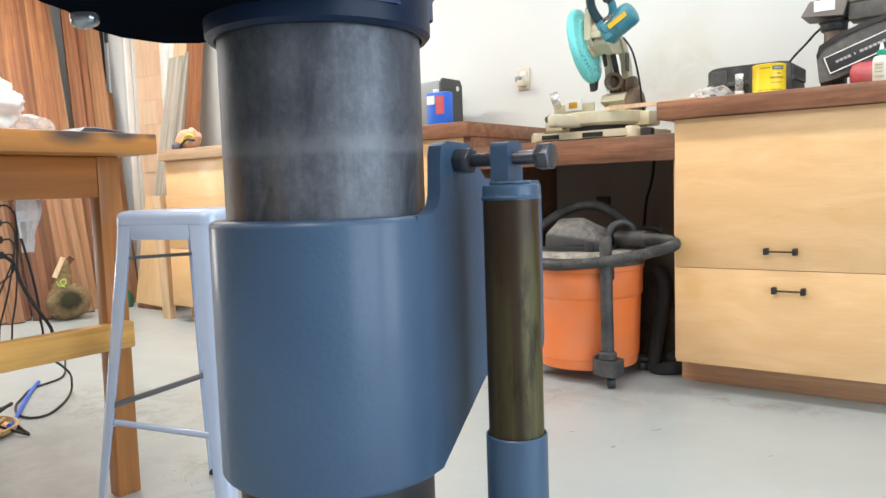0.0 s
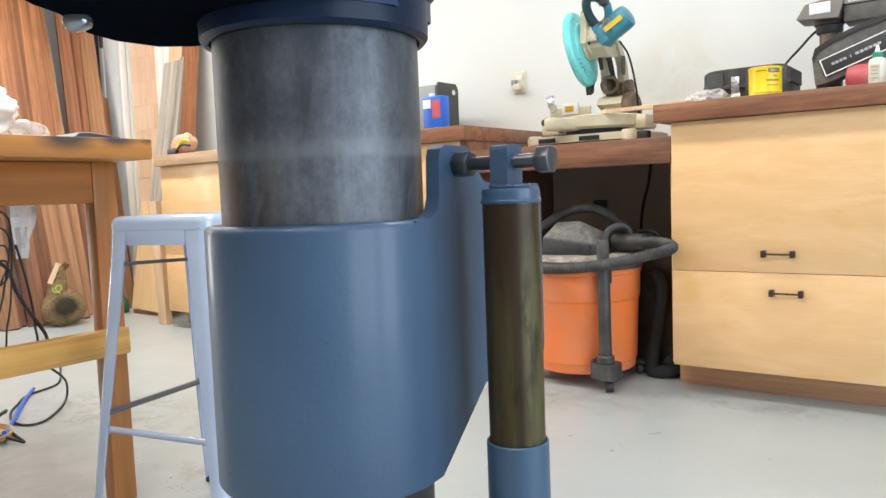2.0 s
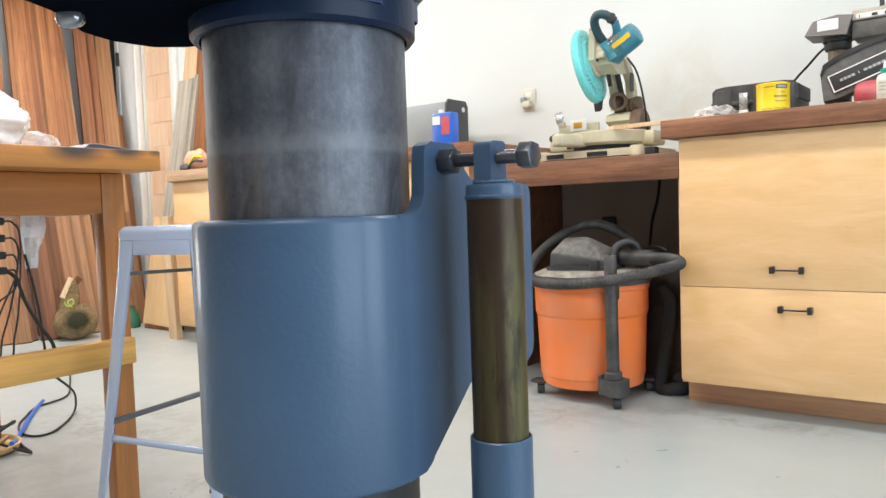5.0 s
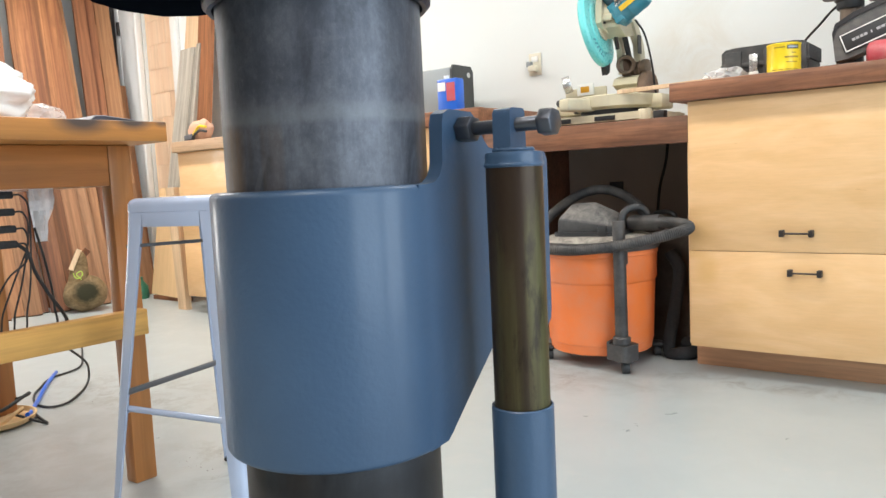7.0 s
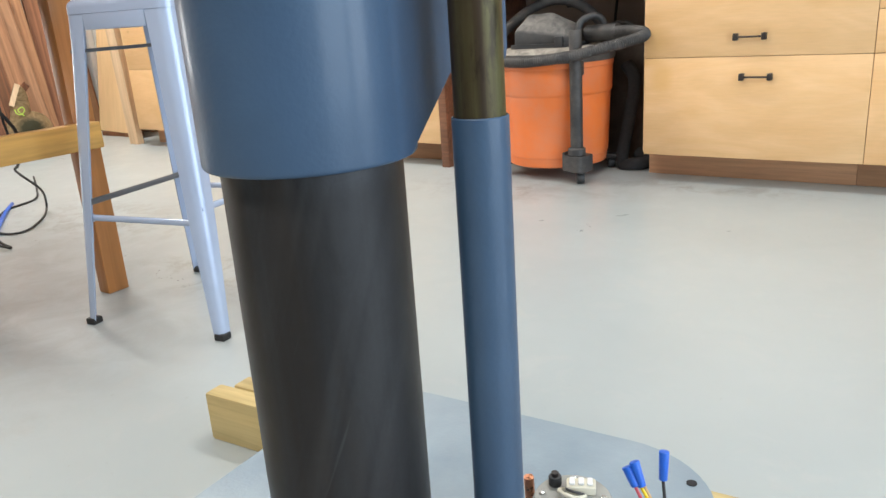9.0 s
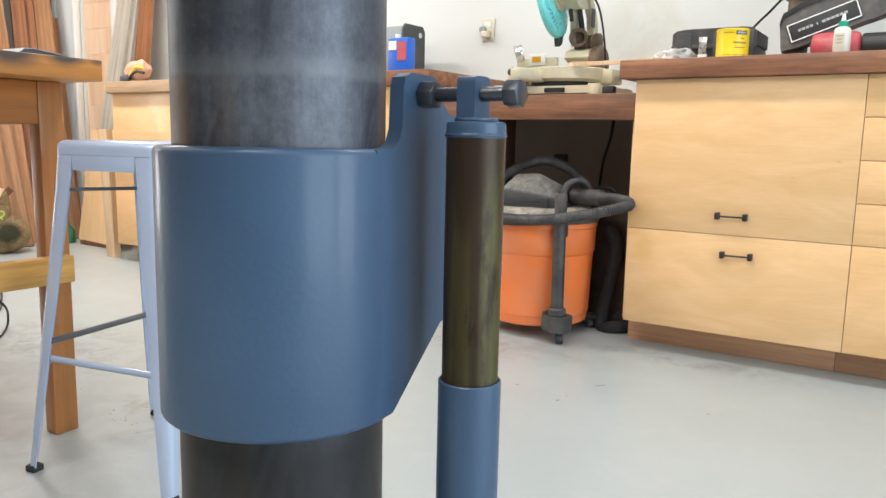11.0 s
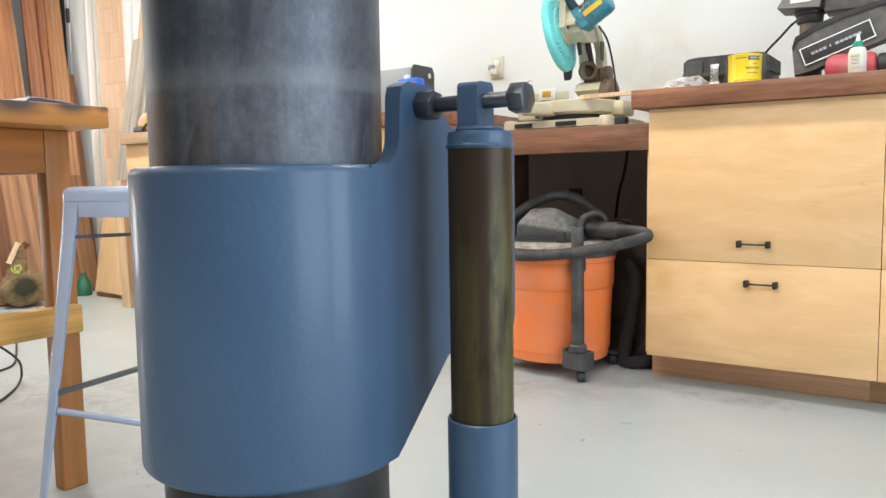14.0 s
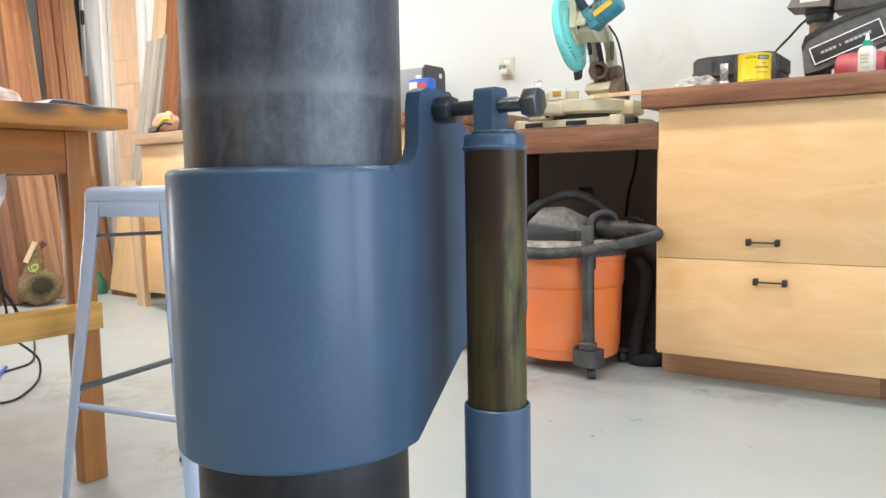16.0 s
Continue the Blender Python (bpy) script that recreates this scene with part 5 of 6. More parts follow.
part("lid_handle", tube([(VX + 0.12, VY - 0.05, 0.56), (VX + 0.13, VY - 0.03, 0.61), (VX + 0.165, VY, 0.628), (VX + 0.195, VY + 0.02, 0.612), (VX + 0.205, VY + 0.03, 0.565)], 0.014, 12), BLACKP, va)
part("hose_port", cyl((VX + 0.13, VY + 0.03, 0.56), (VX + 0.27, VY + 0.0, 0.565), 0.032, n=28, bev=0.003), DUSTYP, va)
hose = [(-0.73, 3.08, 0.565), (-0.64, 3.035, 0.568), (-0.568, 2.985, 0.562), (-0.545, 2.94, 0.552), (-0.575, 2.89, 0.54), (-0.66, 2.845, 0.519), (-0.76, 2.818, 0.498), (-0.88, 2.81, 0.483), (-1.0, 2.825, 0.476), (-1.12, 2.88, 0.482), (-1.2, 2.98, 0.52), (-1.2, 3.09, 0.59), (-1.13, 3.18, 0.665), (-1.02, 3.205, 0.698), (-0.91, 3.2, 0.672), (-0.83, 3.2, 0.61), (-0.785, 3.2, 0.54)]
part("hose", tube(hose, 0.0215, 16, 26, 0.0024), DUSTYP, va, "dusty ribbed black hose")
part("wand", cyl((-0.783, 2.875, 0.075), (-0.79, 2.885, 0.585), 0.0245, 0.0235, 24, 0.003), DUSTYP, va, "upright black wand")
part("wand_holder", extrude(rounded(-0.05, 0.05, -0.045, 0.045, 0.02, 4), 0.055, 0.115, 0.008, 2, pose(-0.786, 2.885, 0, 0, 0, -20)), DUSTYP, va)
part("wand_collar", lathe([(0.026, 0.115), (0.034, 0.118), (0.034, 0.14), (0.027, 0.146)], -0.784, 2.876, 24), DUSTYP, va)
part("holder_rib", box(-0.838, -0.826, 2.855, 2.915, 0.058, 0.125, 0.004), DUSTYP, va)
part("drum_latch", box(VX + 0.15, VX + 0.195, VY - 0.185, VY - 0.15, 0.415, 0.47, 0.006), DUSTYP, va)
for x, y in ((-0.775, 2.885), (VX - 0.18, VY - 0.12), (VX - 0.12, VY + 0.19), (VX + 0.19, VY + 0.13)):
    c = part("caster_arm", box(x - 0.035, x + 0.035, y - 0.03, y + 0.03, 0.045, 0.062, 0.008), DUSTYP, va)
    part("caster_wheel", cyl((x - 0.012, y - 0.008, 0.024), (x + 0.012, y + 0.008, 0.024), 0.024, n=24, bev=0.004), BLACKP, c)

# ---------------------------------------------------------------- things on the right worktop
tc = thing("tool_case", -0.33, 3.35, CT, label="black plastic tool case with silver latch", category="tool case")
CASEP = plain("worn_black_case", (0.036, 0.037, 0.038), 0.55, 0, 0.25, 30, 0.3, 0, 0.12)
part("body", box(-0.50, -0.2, 3.22, 3.42, CT, CT + 0.066, 0.006, 2), CASEP, tc)
chm = [(-0.503, 0), (-0.197, 0), (-0.197, 0.05), (-0.215, 0.062), (-0.245, 0.066), (-0.455, 0.066), (-0.488, 0.062), (-0.503, 0.05)]
part("lid", extrude(chm, 3.216, 3.424, 0.004, 2, Matrix(((1, 0, 0, 0), (0, 0, 1, 0), (0, 1, 0, CT + 0.067), (0, 0, 0, 1)))), CASEP, tc)
for x0, x1 in ((-0.49, -0.43), (-0.35, -0.325), (-0.235, -0.205)):
    part("rib", box(x0, x1, 3.209, 3.2155, CT + 0.008, CT + 0.118, 0.003), CASEP, tc)
part("seam_lip", box(-0.506, -0.194, 3.211, 3.2155, CT + 0.058, CT + 0.074, 0.002), CASEP, tc)
for x in (-0.385,):
    l = part("latch", box(x - 0.015, x + 0.015, 3.203, 3.2105, CT + 0.04, CT + 0.102, 0.002), SILVER, tc, "silver latch")
    part("latch_hook", box(x - 0.017, x + 0.017, 3.2, 3.2105, CT + 0.022, CT + 0.038, 0.002), WHITEP, l)
cn = thing("stain_can", -0.245, 3.10, CT, label="yellow paint can with dark print on the worktop", category="paint can")
KX, KY = -0.2515, 3.085
part("can", lathe([(0, CT), (0.055, CT), (0.056, CT + 0.003), (0.0545, CT + 0.006), (0.0545, CT + 0.097), (0.056, CT + 0.1), (0.055, CT + 0.103), (0.049, CT + 0.103), (0.048, CT + 0.098), (0, CT + 0.098)], KX, KY, 48), YELLOW, cn)


def wrap(parent, x, y, r, a0, a1, z0, z1, mat_, name="print"):
    """A strip of print round a can, from a0 to a1 degrees."""
    bm = bmesh.new()
    n = 10
    lo = [bm.verts.new((x + r * math.cos(radians(a0 + (a1 - a0) * k / n)), y + r * math.sin(radians(a0 + (a1 - a0) * k / n)), z0)) for k in range(n + 1)]
    hi = [bm.verts.new((v.co.x, v.co.y, z1)) for v in lo]
    for k in range(n):
        bm.faces.new((lo[k], lo[k + 1], hi[k + 1], hi[k]))
    return part(name, bm, mat_, parent)


INK = plain("brown_ink", (0.36, 0.23, 0.02), 0.5)
wrap(cn, KX, KY, 0.0551, -66, -22, CT + 0.081, CT + 0.094, BLACKP)
wrap(cn, KX, KY, 0.0556, -62, -26, CT + 0.084, CT + 0.091, GREYM)
wrap(cn, KX, KY, 0.0551, -110, -72, CT + 0.086, CT + 0.09, INK)
for k, (a0, a1) in enumerate(((-50, -34), (-74, -24), (-70, -28))):
    wrap(cn, KX, KY, 0.0551, a0, a1, CT + 0.066 - k * 0.015, CT + (0.07, 0.072, 0.069)[k] - k * 0.015, INK)
for a0, a1 in ((-118, -100), (-96, -80), (-74, -50), (-46, -26)):
    wrap(cn, KX, KY, 0.0551, a0, a1, CT + 0.012, CT + 0.0145, INK)
pb = thing("plastic_bag", -0.49, 3.2, CT, label="crumpled clear plastic bag on the worktop", category="plastic bag")
part("bag", lump(-0.475, 3.17, CT + 0.026, 0.075, 0.055, 0.034, 3, 0.45, 3, 3.0), CLEAR, pb)
gb = thing("glue_bottle", 0.095, 3.06, CT, label="white glue bottle with a green cap", category="glue bottle")
GX, GY = 0.096, 3.06
part("bottle", lathe([(0, CT), (0.024, CT), (0.026, CT + 0.003), (0.026, CT + 0.075), (0.022, CT + 0.085), (0.013, CT + 0.09), (0, CT + 0.09)], GX, GY, 32), plain("cream_bottle", (0.75, 0.73, 0.64), 0.4), gb)
part("bottle_label", box(-0.014, 0.014, -0.001, 0.001, -0.022, 0.022, 0.0008, 1, pose(GX - 0.004, GY - 0.0268, CT + 0.045, 0, 0, -8)), plain("cream_label", (0.62, 0.58, 0.46), 0.5), gb, "pale label with dark print")
FADED = plain("faded_print", (0.3, 0.29, 0.25), 0.5)
for k, w in enumerate((0.011, 0.008, 0.01)):
    part("print_bar", box(-w, w, -0.0022, -0.0012, 0.012 - 0.011 * k, 0.0145 - 0.011 * k, 0, 1, pose(GX - 0.004, GY - 0.0268, CT + 0.045, 0, 0, -8)), FADED, gb)
part("cap", lathe([(0, CT + 0.0905), (0.0145, CT + 0.0905), (0.0145, CT + 0.104), (0.008, CT + 0.108), (0, CT + 0.108)], GX, GY, 24), GREENP, gb, "green cap")
part("nozzle", lathe([(0, CT + 0.1085), (0.0075, CT + 0.1085), (0.004, CT + 0.13), (0, CT + 0.131)], GX, GY, 16), WHITEP, gb)

ra = thing("radial_arm_saw", 0.25, 3.45, CT, label="dusty dark radial arm saw with a black badge plate", category="radial arm saw")
part("column", cyl((-0.10, 3.42, CT), (-0.10, 3.42, 1.37), 0.034, n=36), plain("brown_steel", (0.16, 0.12, 0.09), 0.45, 0.6), ra, "brown steel column")
part("column_sleeve", cyl((-0.10, 3.42, CT), (-0.10, 3.42, 1.245), 0.045, n=36, bev=0.004), BLACKP, ra)
part("column_collar", lathe([(0, 1.325), (0.042, 1.325), (0.046, 1.332), (0.046, 1.352), (0.052, 1.357), (0.052, 1.367), (0, 1.367)], -0.10, 3.42, 36), BLACKP, ra)
part("arm_head", extrude([(-0.2, 0.0), (-0.06, -0.012), (-0.04, 0.055), (-0.09, 0.062), (-0.17, 0.05)], 3.34, 3.50, 0.012, 3, Matrix(((1, 0, 0, 0), (0, 0, 1, 0), (0, 1, 0, 1.38), (0, 0, 0, 1)))), plain("grey_brown_cap", (0.2, 0.18, 0.17), 0.5, 0.1), ra, "grey-brown end cap")
part("head_label", box(-0.155, -0.085, 3.3375, 3.3395, 1.39, 1.43, 0.0005), WHITEP, ra)
part("arm", box(-0.045, 0.9, 3.36, 3.48, 1.35, 1.412, 0.006), plain("dusty_dark_arm", (0.085, 0.083, 0.082), 0.55, 0.1, 0.2, 20, 0.15, 0, 0.25), ra)
part("arm_top", box(-0.045, 0.9, 3.355, 3.485, 1.4125, 1.452, 0.006), plain("tan_strip", (0.42, 0.36, 0.3), 0.5), ra)
part("scale_strip", box(-0.03, 0.88, 3.3525, 3.3545, 1.418, 1.436, 0.0005), WHITEP, ra)
for k in range(22):
    part("tick", box(-0.02 + 0.04 * k, -0.018 + 0.04 * k + (0.016 if k % 3 else 0.0), 3.3505, 3.352, 1.421, 1.431, 0), BLACKP, ra)
part("arm_knob", cyl((0.05, 3.37, 1.452), (0.05, 3.37, 1.50), 0.008, n=14), BLACKP, ra)
part("arm_knob_top", cyl((0.05, 3.37, 1.498), (0.05, 3.37, 1.51), 0.016, n=18, bev=0.002), BLACKP, ra)
# blade guard with its badge: outline in (x, z)
gprof = [(-0.118, 1.12), (-0.128, 1.215), (-0.118, 1.25), (-0.06, 1.283), (0.013, 1.31), (0.114, 1.337), (0.24, 1.352), (0.42, 1.345), (0.43, 1.3), (0.13, 1.205), (-0.07, 1.128)]
part("guard", extrude(gprof, 3.24, 3.33, 0.012, 3, Matrix(((1, 0, 0, 0), (0, 0, 1, 0), (0, 1, 0, 0), (0, 0, 0, 1)))), plain("dusty_dark_guard", (0.085, 0.083, 0.083), 0.5, 0.1, 0.25, 20, 0.15, 0, 0.25), ra, "dusty dark guard")
rim = gprof[1:8]
part("guard_rim", extrude(rim + [(x + 0.004, z - 0.016) for x, z in rim[::-1]], 3.234, 3.2395, 0.002, 2, Matrix(((1, 0, 0, 0), (0, 0, 1, 0), (0, 1, 0, 0), (0, 0, 0, 1)))), plain("worn_dark_rim", (0.035, 0.034, 0.036), 0.4, 0.3, 0.3, 30, 0.1), ra, "darker raised rim of the guard")
bm_ = pose(0.014, 3.2375, 1.216, 0, -20, 0)
part("badge", box(-0.117, 0.117, -0.001, 0.001, -0.033, 0.033, 0.004, 2, bm_), BLACKP, ra, "black badge with a white border")
for a, b, c, e in ((-0.115, 0.115, 0.0275, 0.0315), (-0.115, 0.115, -0.0315, -0.0275), (-0.115, -0.111, -0.0275, 0.0275), (0.111, 0.115, -0.0275, 0.0275)):
    part("badge_border", box(a, b, -0.0028, -0.0015, c, e, 0, 1, bm_), WHITEP, ra)
PRINT = plain("grey_ink", (0.4, 0.4, 0.41), 0.5)
for a, b in ((-0.083, -0.073), (-0.07, -0.06), (-0.057, -0.047), (-0.044, -0.034), (-0.022, -0.018), (-0.004, 0.008), (0.011, 0.022), (0.025, 0.036), (0.039, 0.05), (0.053, 0.064), (0.067, 0.078)):
    part("badge_bar", box(a, b, -0.0028, -0.0015, -0.004, 0.005, 0, 1, bm_), PRINT, ra)
part("motor", cyl((-0.02, 3.255, 1.13), (0.137, 3.255, 1.13), 0.05, n=32, bev=0.022), REDP, ra, "red motor housing")
part("motor_end", cyl((0.1375, 3.265, 1.13), (0.40, 3.265, 1.13), 0.042, n=32, bev=0.008), BLACKP, ra, "black end of the motor")
part("power_cord", tube([(-0.13, 3.43, 1.355), (-0.165, 3.44, 1.333), (-0.21, 3.47, 1.296), (-0.264, 3.5, 1.252), (-0.32, 3.54, 1.19), (-0.35, 3.6, CT + 0.006)], 0.0045, 8), RUBBER, ra)

# ---------------------------------------------------------------- left worktop and wall
ob_ = thing("metal_tool_box", -1.93, 3.5, CT, label="blue-grey metal box with a dark end plate", category="metal box")
part("body", box(-2.5, -1.985, 3.475, 3.66, CT, 1.36, 0.01), GREYM, ob_)
part("end_plate", extrude([(3.47, CT), (3.665, CT), (3.665, 1.345), (3.645, 1.372), (3.49, 1.372), (3.47, 1.345)], -1.984, -1.972, 0.003, 2, Matrix(((0, 0, 1, 0), (1, 0, 0, 0), (0, 1, 0, 0), (0, 0, 0, 1)))), plain("dark_plate", (0.07, 0.075, 0.075), 0.5, 0.2), ob_, "dark end plate with a round hole")
part("plate_hole", cyl((-1.9715, 3.62, 1.325), (-1.9705, 3.62, 1.325), 0.014, n=20), WALL, ob_)
pc = thing("solvent_can", -1.83, 3.25, CT, label="blue rectangular solvent can with red and white print", category="can")
part("can", box(-1.875, -1.755, 3.21, 3.275, CT, 1.258, 0.008, 2), BLUEP, pc)
part("spout", cyl((-1.835, 3.24, 1.258), (-1.835, 3.24, 1.276), 0.014, n=18, bev=0.002), WHITEP, pc)
part("print", box(-1.815, -1.765, 3.2075, 3.2095, 1.15, 1.238, 0), REDP, pc)
part("print", box(-1.868, -1.822, 3.2075, 3.2095, 1.20, 1.242, 0), WHITEP, pc)
ol = thing("wall_outlet", -1.66, YN, 1.36, label="ivory wall outlet with a plug in it", category="outlet")
part("cover_plate", box(-1.70, -1.625, YN - 0.008, YN - 0.001, 1.302, 1.418, 0.003), IVORY, ol)
part("socket", box(-1.682, -1.643, YN - 0.011, YN - 0.0085, 1.372, 1.402, 0.003), WHITEP, ol)
part("plug", box(-1.685, -1.64, YN - 0.05, YN - 0.0115, 1.318, 1.352, 0.008), IVORY, ol)
part("plug", box(-1.70, -1.672, YN - 0.04, YN - 0.0085, 1.345, 1.375, 0.006), GREYM, ol, "grey plug")
pp = thing("leather_scrap", -3.59, 3.04, CT, label="folded peach-coloured scrap lying on the worktop", category="scrap")
part("scrap", lump(-3.6, 3.05, CT + 0.062, 0.085, 0.062, 0.066, 9, 0.22, 4, 1.2), PAPER, pp)
pl = thing("pliers", -3.56, 2.985, CT, label="pliers with black and yellow grips leaning on the scrap", category="pliers")
for mt, lift_ in ((YELLOW, 0.02), (BLACKP, 0.004)):
    part("grip", tube([(-3.585, 2.984, CT + 0.026), (-3.55, 2.982, CT + 0.038 + lift_), (-3.51, 2.98, CT + 0.045 + 1.6 * lift_), (-3.45, 2.982, CT + 0.036 + 1.7 * lift_)], 0.0075, 10), mt, pl)
part("joint", cyl((-3.6, 2.974, CT + 0.02), (-3.6, 2.996, CT + 0.02), 0.018, n=20, bev=0.003), BOLT, pl, "bare steel joint")
part("jaw", box(-3.675, -3.605, 2.975, 2.995, CT + 0.001, CT + 0.034, 0.008, 3), BOLT, pl, "bare steel jaws")

# under the saw bench
cd = thing("hanging_cord", -0.93, 3.75, 0.3, label="black cord hanging in the knee space", category="cord")
part("cord", tube([(-0.90, 3.70, 0.924), (-0.92, 3.71, 0.8), (-0.955, 3.72, 0.68), (-0.97, 3.72, 0.5), (-0.96, 3.72, 0.3)], 0.007, 8), RUBBER, cd)
jk = thing("jack_case", -0.75, 3.55, 0, label="dusty dark tool case with a loop handle", category="tool case")
part("body", box(-0.88, -0.62, 3.32, 3.72, 0.0, 0.535, 0.02, 3), plain("brown_black_case", (0.05, 0.034, 0.026), 0.7, 0, 0.3, 12, 0.2, 0, 0.12), jk)
part("case_handle", tube([(-0.862, 3.4, 0.533), (-0.855, 3.4, 0.575), (-0.81, 3.4, 0.587), (-0.768, 3.4, 0.575), (-0.76, 3.4, 0.533)], 0.011, 10), BLACKP, jk)
hs = thing("coiled_hose", -0.70, 3.30, 0, label="dusty black hose heaped beside the cabinet", category="hose")
part("hose", tube([(-0.73, 3.25, 0.43), (-0.69, 3.24, 0.36), (-0.70, 3.22, 0.22), (-0.725, 3.20, 0.03), (-0.66, 3.18, 0.028), (-0.62, 3.24, 0.03), (-0.68, 3.26, 0.06)], 0.026, 12), DULL_BLACK, hs)

# ---------------------------------------------------------------- lumber and boards by the west wall
def stack(label, mats, items, seed0=0):
    """Planks leaning on the west wall: foot y, head y, foot x, width, thickness, length in height, waney edge."""
    for k, (y0, y1, x0, wdt, th, zt, wv) in enumerate(items):
        p = thing("leaning_plank", x0, y0, 0, label=label, category="plank", group="leaning lumber")
        xt = x0 + (XW + 0.06 - x0) * zt / 2.75
        plank(p, "plank", (x0, y0, 0.0), (xt, y1, zt), wdt, th, (0.3 + 0.5 * noise.noise(Vector((seed0 + k * 1.7, 2, 3))), 1, 0), mats[(k * 7 + seed0) % len(mats)], 0.004, wv, seed0 + k)


random.seed(4)
items, yy = [], 1.55
for k in range(15):
    wdt = (0.09, 0.13, 0.08, 0.14, 0.1, 0.07, 0.12, 0.09, 0.13, 0.1, 0.08, 0.12, 0.1, 0.12, 0.11)[k]
    items.append((yy + wdt / 2, yy + wdt / 2 + 0.06 + random.uniform(-0.06, 0.04), -4.72 + random.uniform(-0.08, 0.07), wdt, 0.04, random.uniform(1.02, 1.2), 0))
    yy += wdt * 0.9
stack("short rough cedar board leaning in front of the slabs", (CEDAR, CEDAR_LIGHT, CEDAR, CEDAR_LIGHT, CEDAR), items)
stack("wide waney-edged cedar slab leaning against the wall", (CEDAR,), [(1.75, 2.0, -4.98, 0.36, 0.06, 2.7, 0.02), (2.18, 2.42, -4.95, 0.34, 0.06, 2.72, 0.025), (2.5, 2.66, -5.02, 0.3, 0.06, 2.7, 0.02), (2.84, 3.10, -4.94, 0.37, 0.06, 2.72, 0.022)], 30)
stack("pale sapwood edge board leaning on the slabs", (CEDAR_LIGHT,), [(3.03, 3.25, -4.87, 0.12, 0.03, 2.7, 0.01)], 50)
stack("dark brown plank leaning against the wall", (DARKWOOD,), [(3.2, 3.46, -5.02, 0.09, 0.05, 2.6, 0.006), (3.275, 3.535, -5.05, 0.085, 0.05, 2.6, 0.008), (3.42, 3.62, -5.3, 0.07, 0.03, 2.5, 0)], 60)
stack("tan softwood board leaning against the wall", (CEDAR_LIGHT, CEDAR_LIGHT), [(3.385, 3.645, -5.0, 0.12, 0.04, 2.6, 0.012), (3.5, 3.62, -5.1, 0.12, 0.04, 1.66, 0), (3.36, 3.42, -4.86, 0.12, 0.03, 0.85, 0)], 70)


def leaning(name, foot, head, wdt, th, mat_, label, cat="board"):
    p = thing(name, foot[0], foot[1], 0, label=label, category=cat, group="boards by the door")
    plank(p, "board", foot, head, wdt, th, (1, -0.1, 0), mat_, 0.002)


leaning("grey_board", (-4.66, 3.38, 0.0), (-4.60, 3.70, 1.84), 0.21, 0.03, GREYWOOD, "grey weathered board leaning beside the door")
leaning("grey_board", (-4.52, 3.40, 0.0), (-4.465, 3.71, 1.86), 0.05, 0.04, GREYWOOD, "narrow grey weathered board leaning beside the door")
leaning("pale_board", (-4.68, 3.5, 0.0), (-4.575, 3.788, 2.3), 0.22, 0.02, PALE, "pale softwood board leaning beside the door")
leaning("brown_board", (-4.37, 3.46, 0.0), (-4.40, 3.765, 2.3), 0.19, 0.03, DARKWOOD, "dark red-brown board leaning beside the door")
pw = thing("plywood_sheet", -4.3, 3.2, 0, label="birch plywood offcut standing on edge", category="plywood")
part("sheet", board((-4.38, 3.24, 0.03), (-4.36, 3.36, 0.80), 0.56, 0.018, (1, -0.12, 0), 0.001), MAPLE_Z, pw)
part("batten", box(-4.6, -4.2, 3.24, 3.30, 0, 0.03, 0.002), DARKWOOD, pw)
ps = thing("pale_post", -3.92, 3.1, 0, label="pale softwood post stood against the cabinet", category="post")
part("post", board((-3.93, 3.06, 0), (-3.925, 3.03, 0.80), 0.09, 0.04, (1, 0, 0), 0.003), PALE, ps)
gr = thing("green_bottle", -4.72, 3.28, 0, label="small green bottle standing on the floor", category="bottle")
part("bottle", lathe([(0, 0), (0.05, 0), (0.055, 0.01), (0.05, 0.09), (0.02, 0.13), (0.018, 0.16), (0, 0.162)], -4.72, 3.22, 24), plain("dark_green_plastic", (0.02, 0.13, 0.075), 0.4), gr)
bu = thing("burl_log", -4.55, 2.75, 0, label="round mossy burl log with a broken stub on the floor", category="log")
part("log", lump(-4.57, 2.73, 0.122, 0.118, 0.140, 0.124, 5, 0.07, 4, 1.3), BARK, bu)
nk = cyl((-4.575, 2.685, 0.17), (-4.55, 2.71, 0.405), 0.072, 0.034, 18)
bmesh.ops.subdivide_edges(nk, edges=nk.edges[:], cuts=3, use_grid_fill=True)
for v in nk.verts:
    v.co += Vector((1, 1, 0.3)) * 0.012 * noise.noise(v.co * 17)
part("neck", nk, BARK, bu)
part("stub", board((-4.545, 2.635, 0.29), (-4.522, 2.69, 0.42), 0.03, 0.022, (0.5, 0.8, 0), 0.006), PALE, bu, "pale broken wood")
part("stub", board((-4.545, 2.715, 0.37), (-4.525, 2.75, 0.415), 0.035, 0.03, (0.3, 1, 0), 0.008), DARKWOOD, bu)
part("twine", tube([(-4.498, 2.625, 0.27), (-4.49, 2.63, 0.245), (-4.485, 2.65, 0.235), (-4.48, 2.675, 0.255), (-4.485, 2.67, 0.28), (-4.49, 2.64, 0.262), (-4.475, 2.665, 0.225)], 0.0032, 6), plain("green_twine", (0.42, 0.62, 0.08), 0.6), bu, "bright green twine")

# ---------------------------------------------------------------- on and under the workbench
WT = 0.950
bg = thing("white_bag", -1.7, 1.05, WT, label="crumpled white plastic bag on the workbench", category="plastic bag")
part("bag", lump(-1.56, 0.985, WT + 0.068, 0.12, 0.155, 0.082, 2, 0.3, 5, 1.1), WHITEP, bg, "", 3.1)
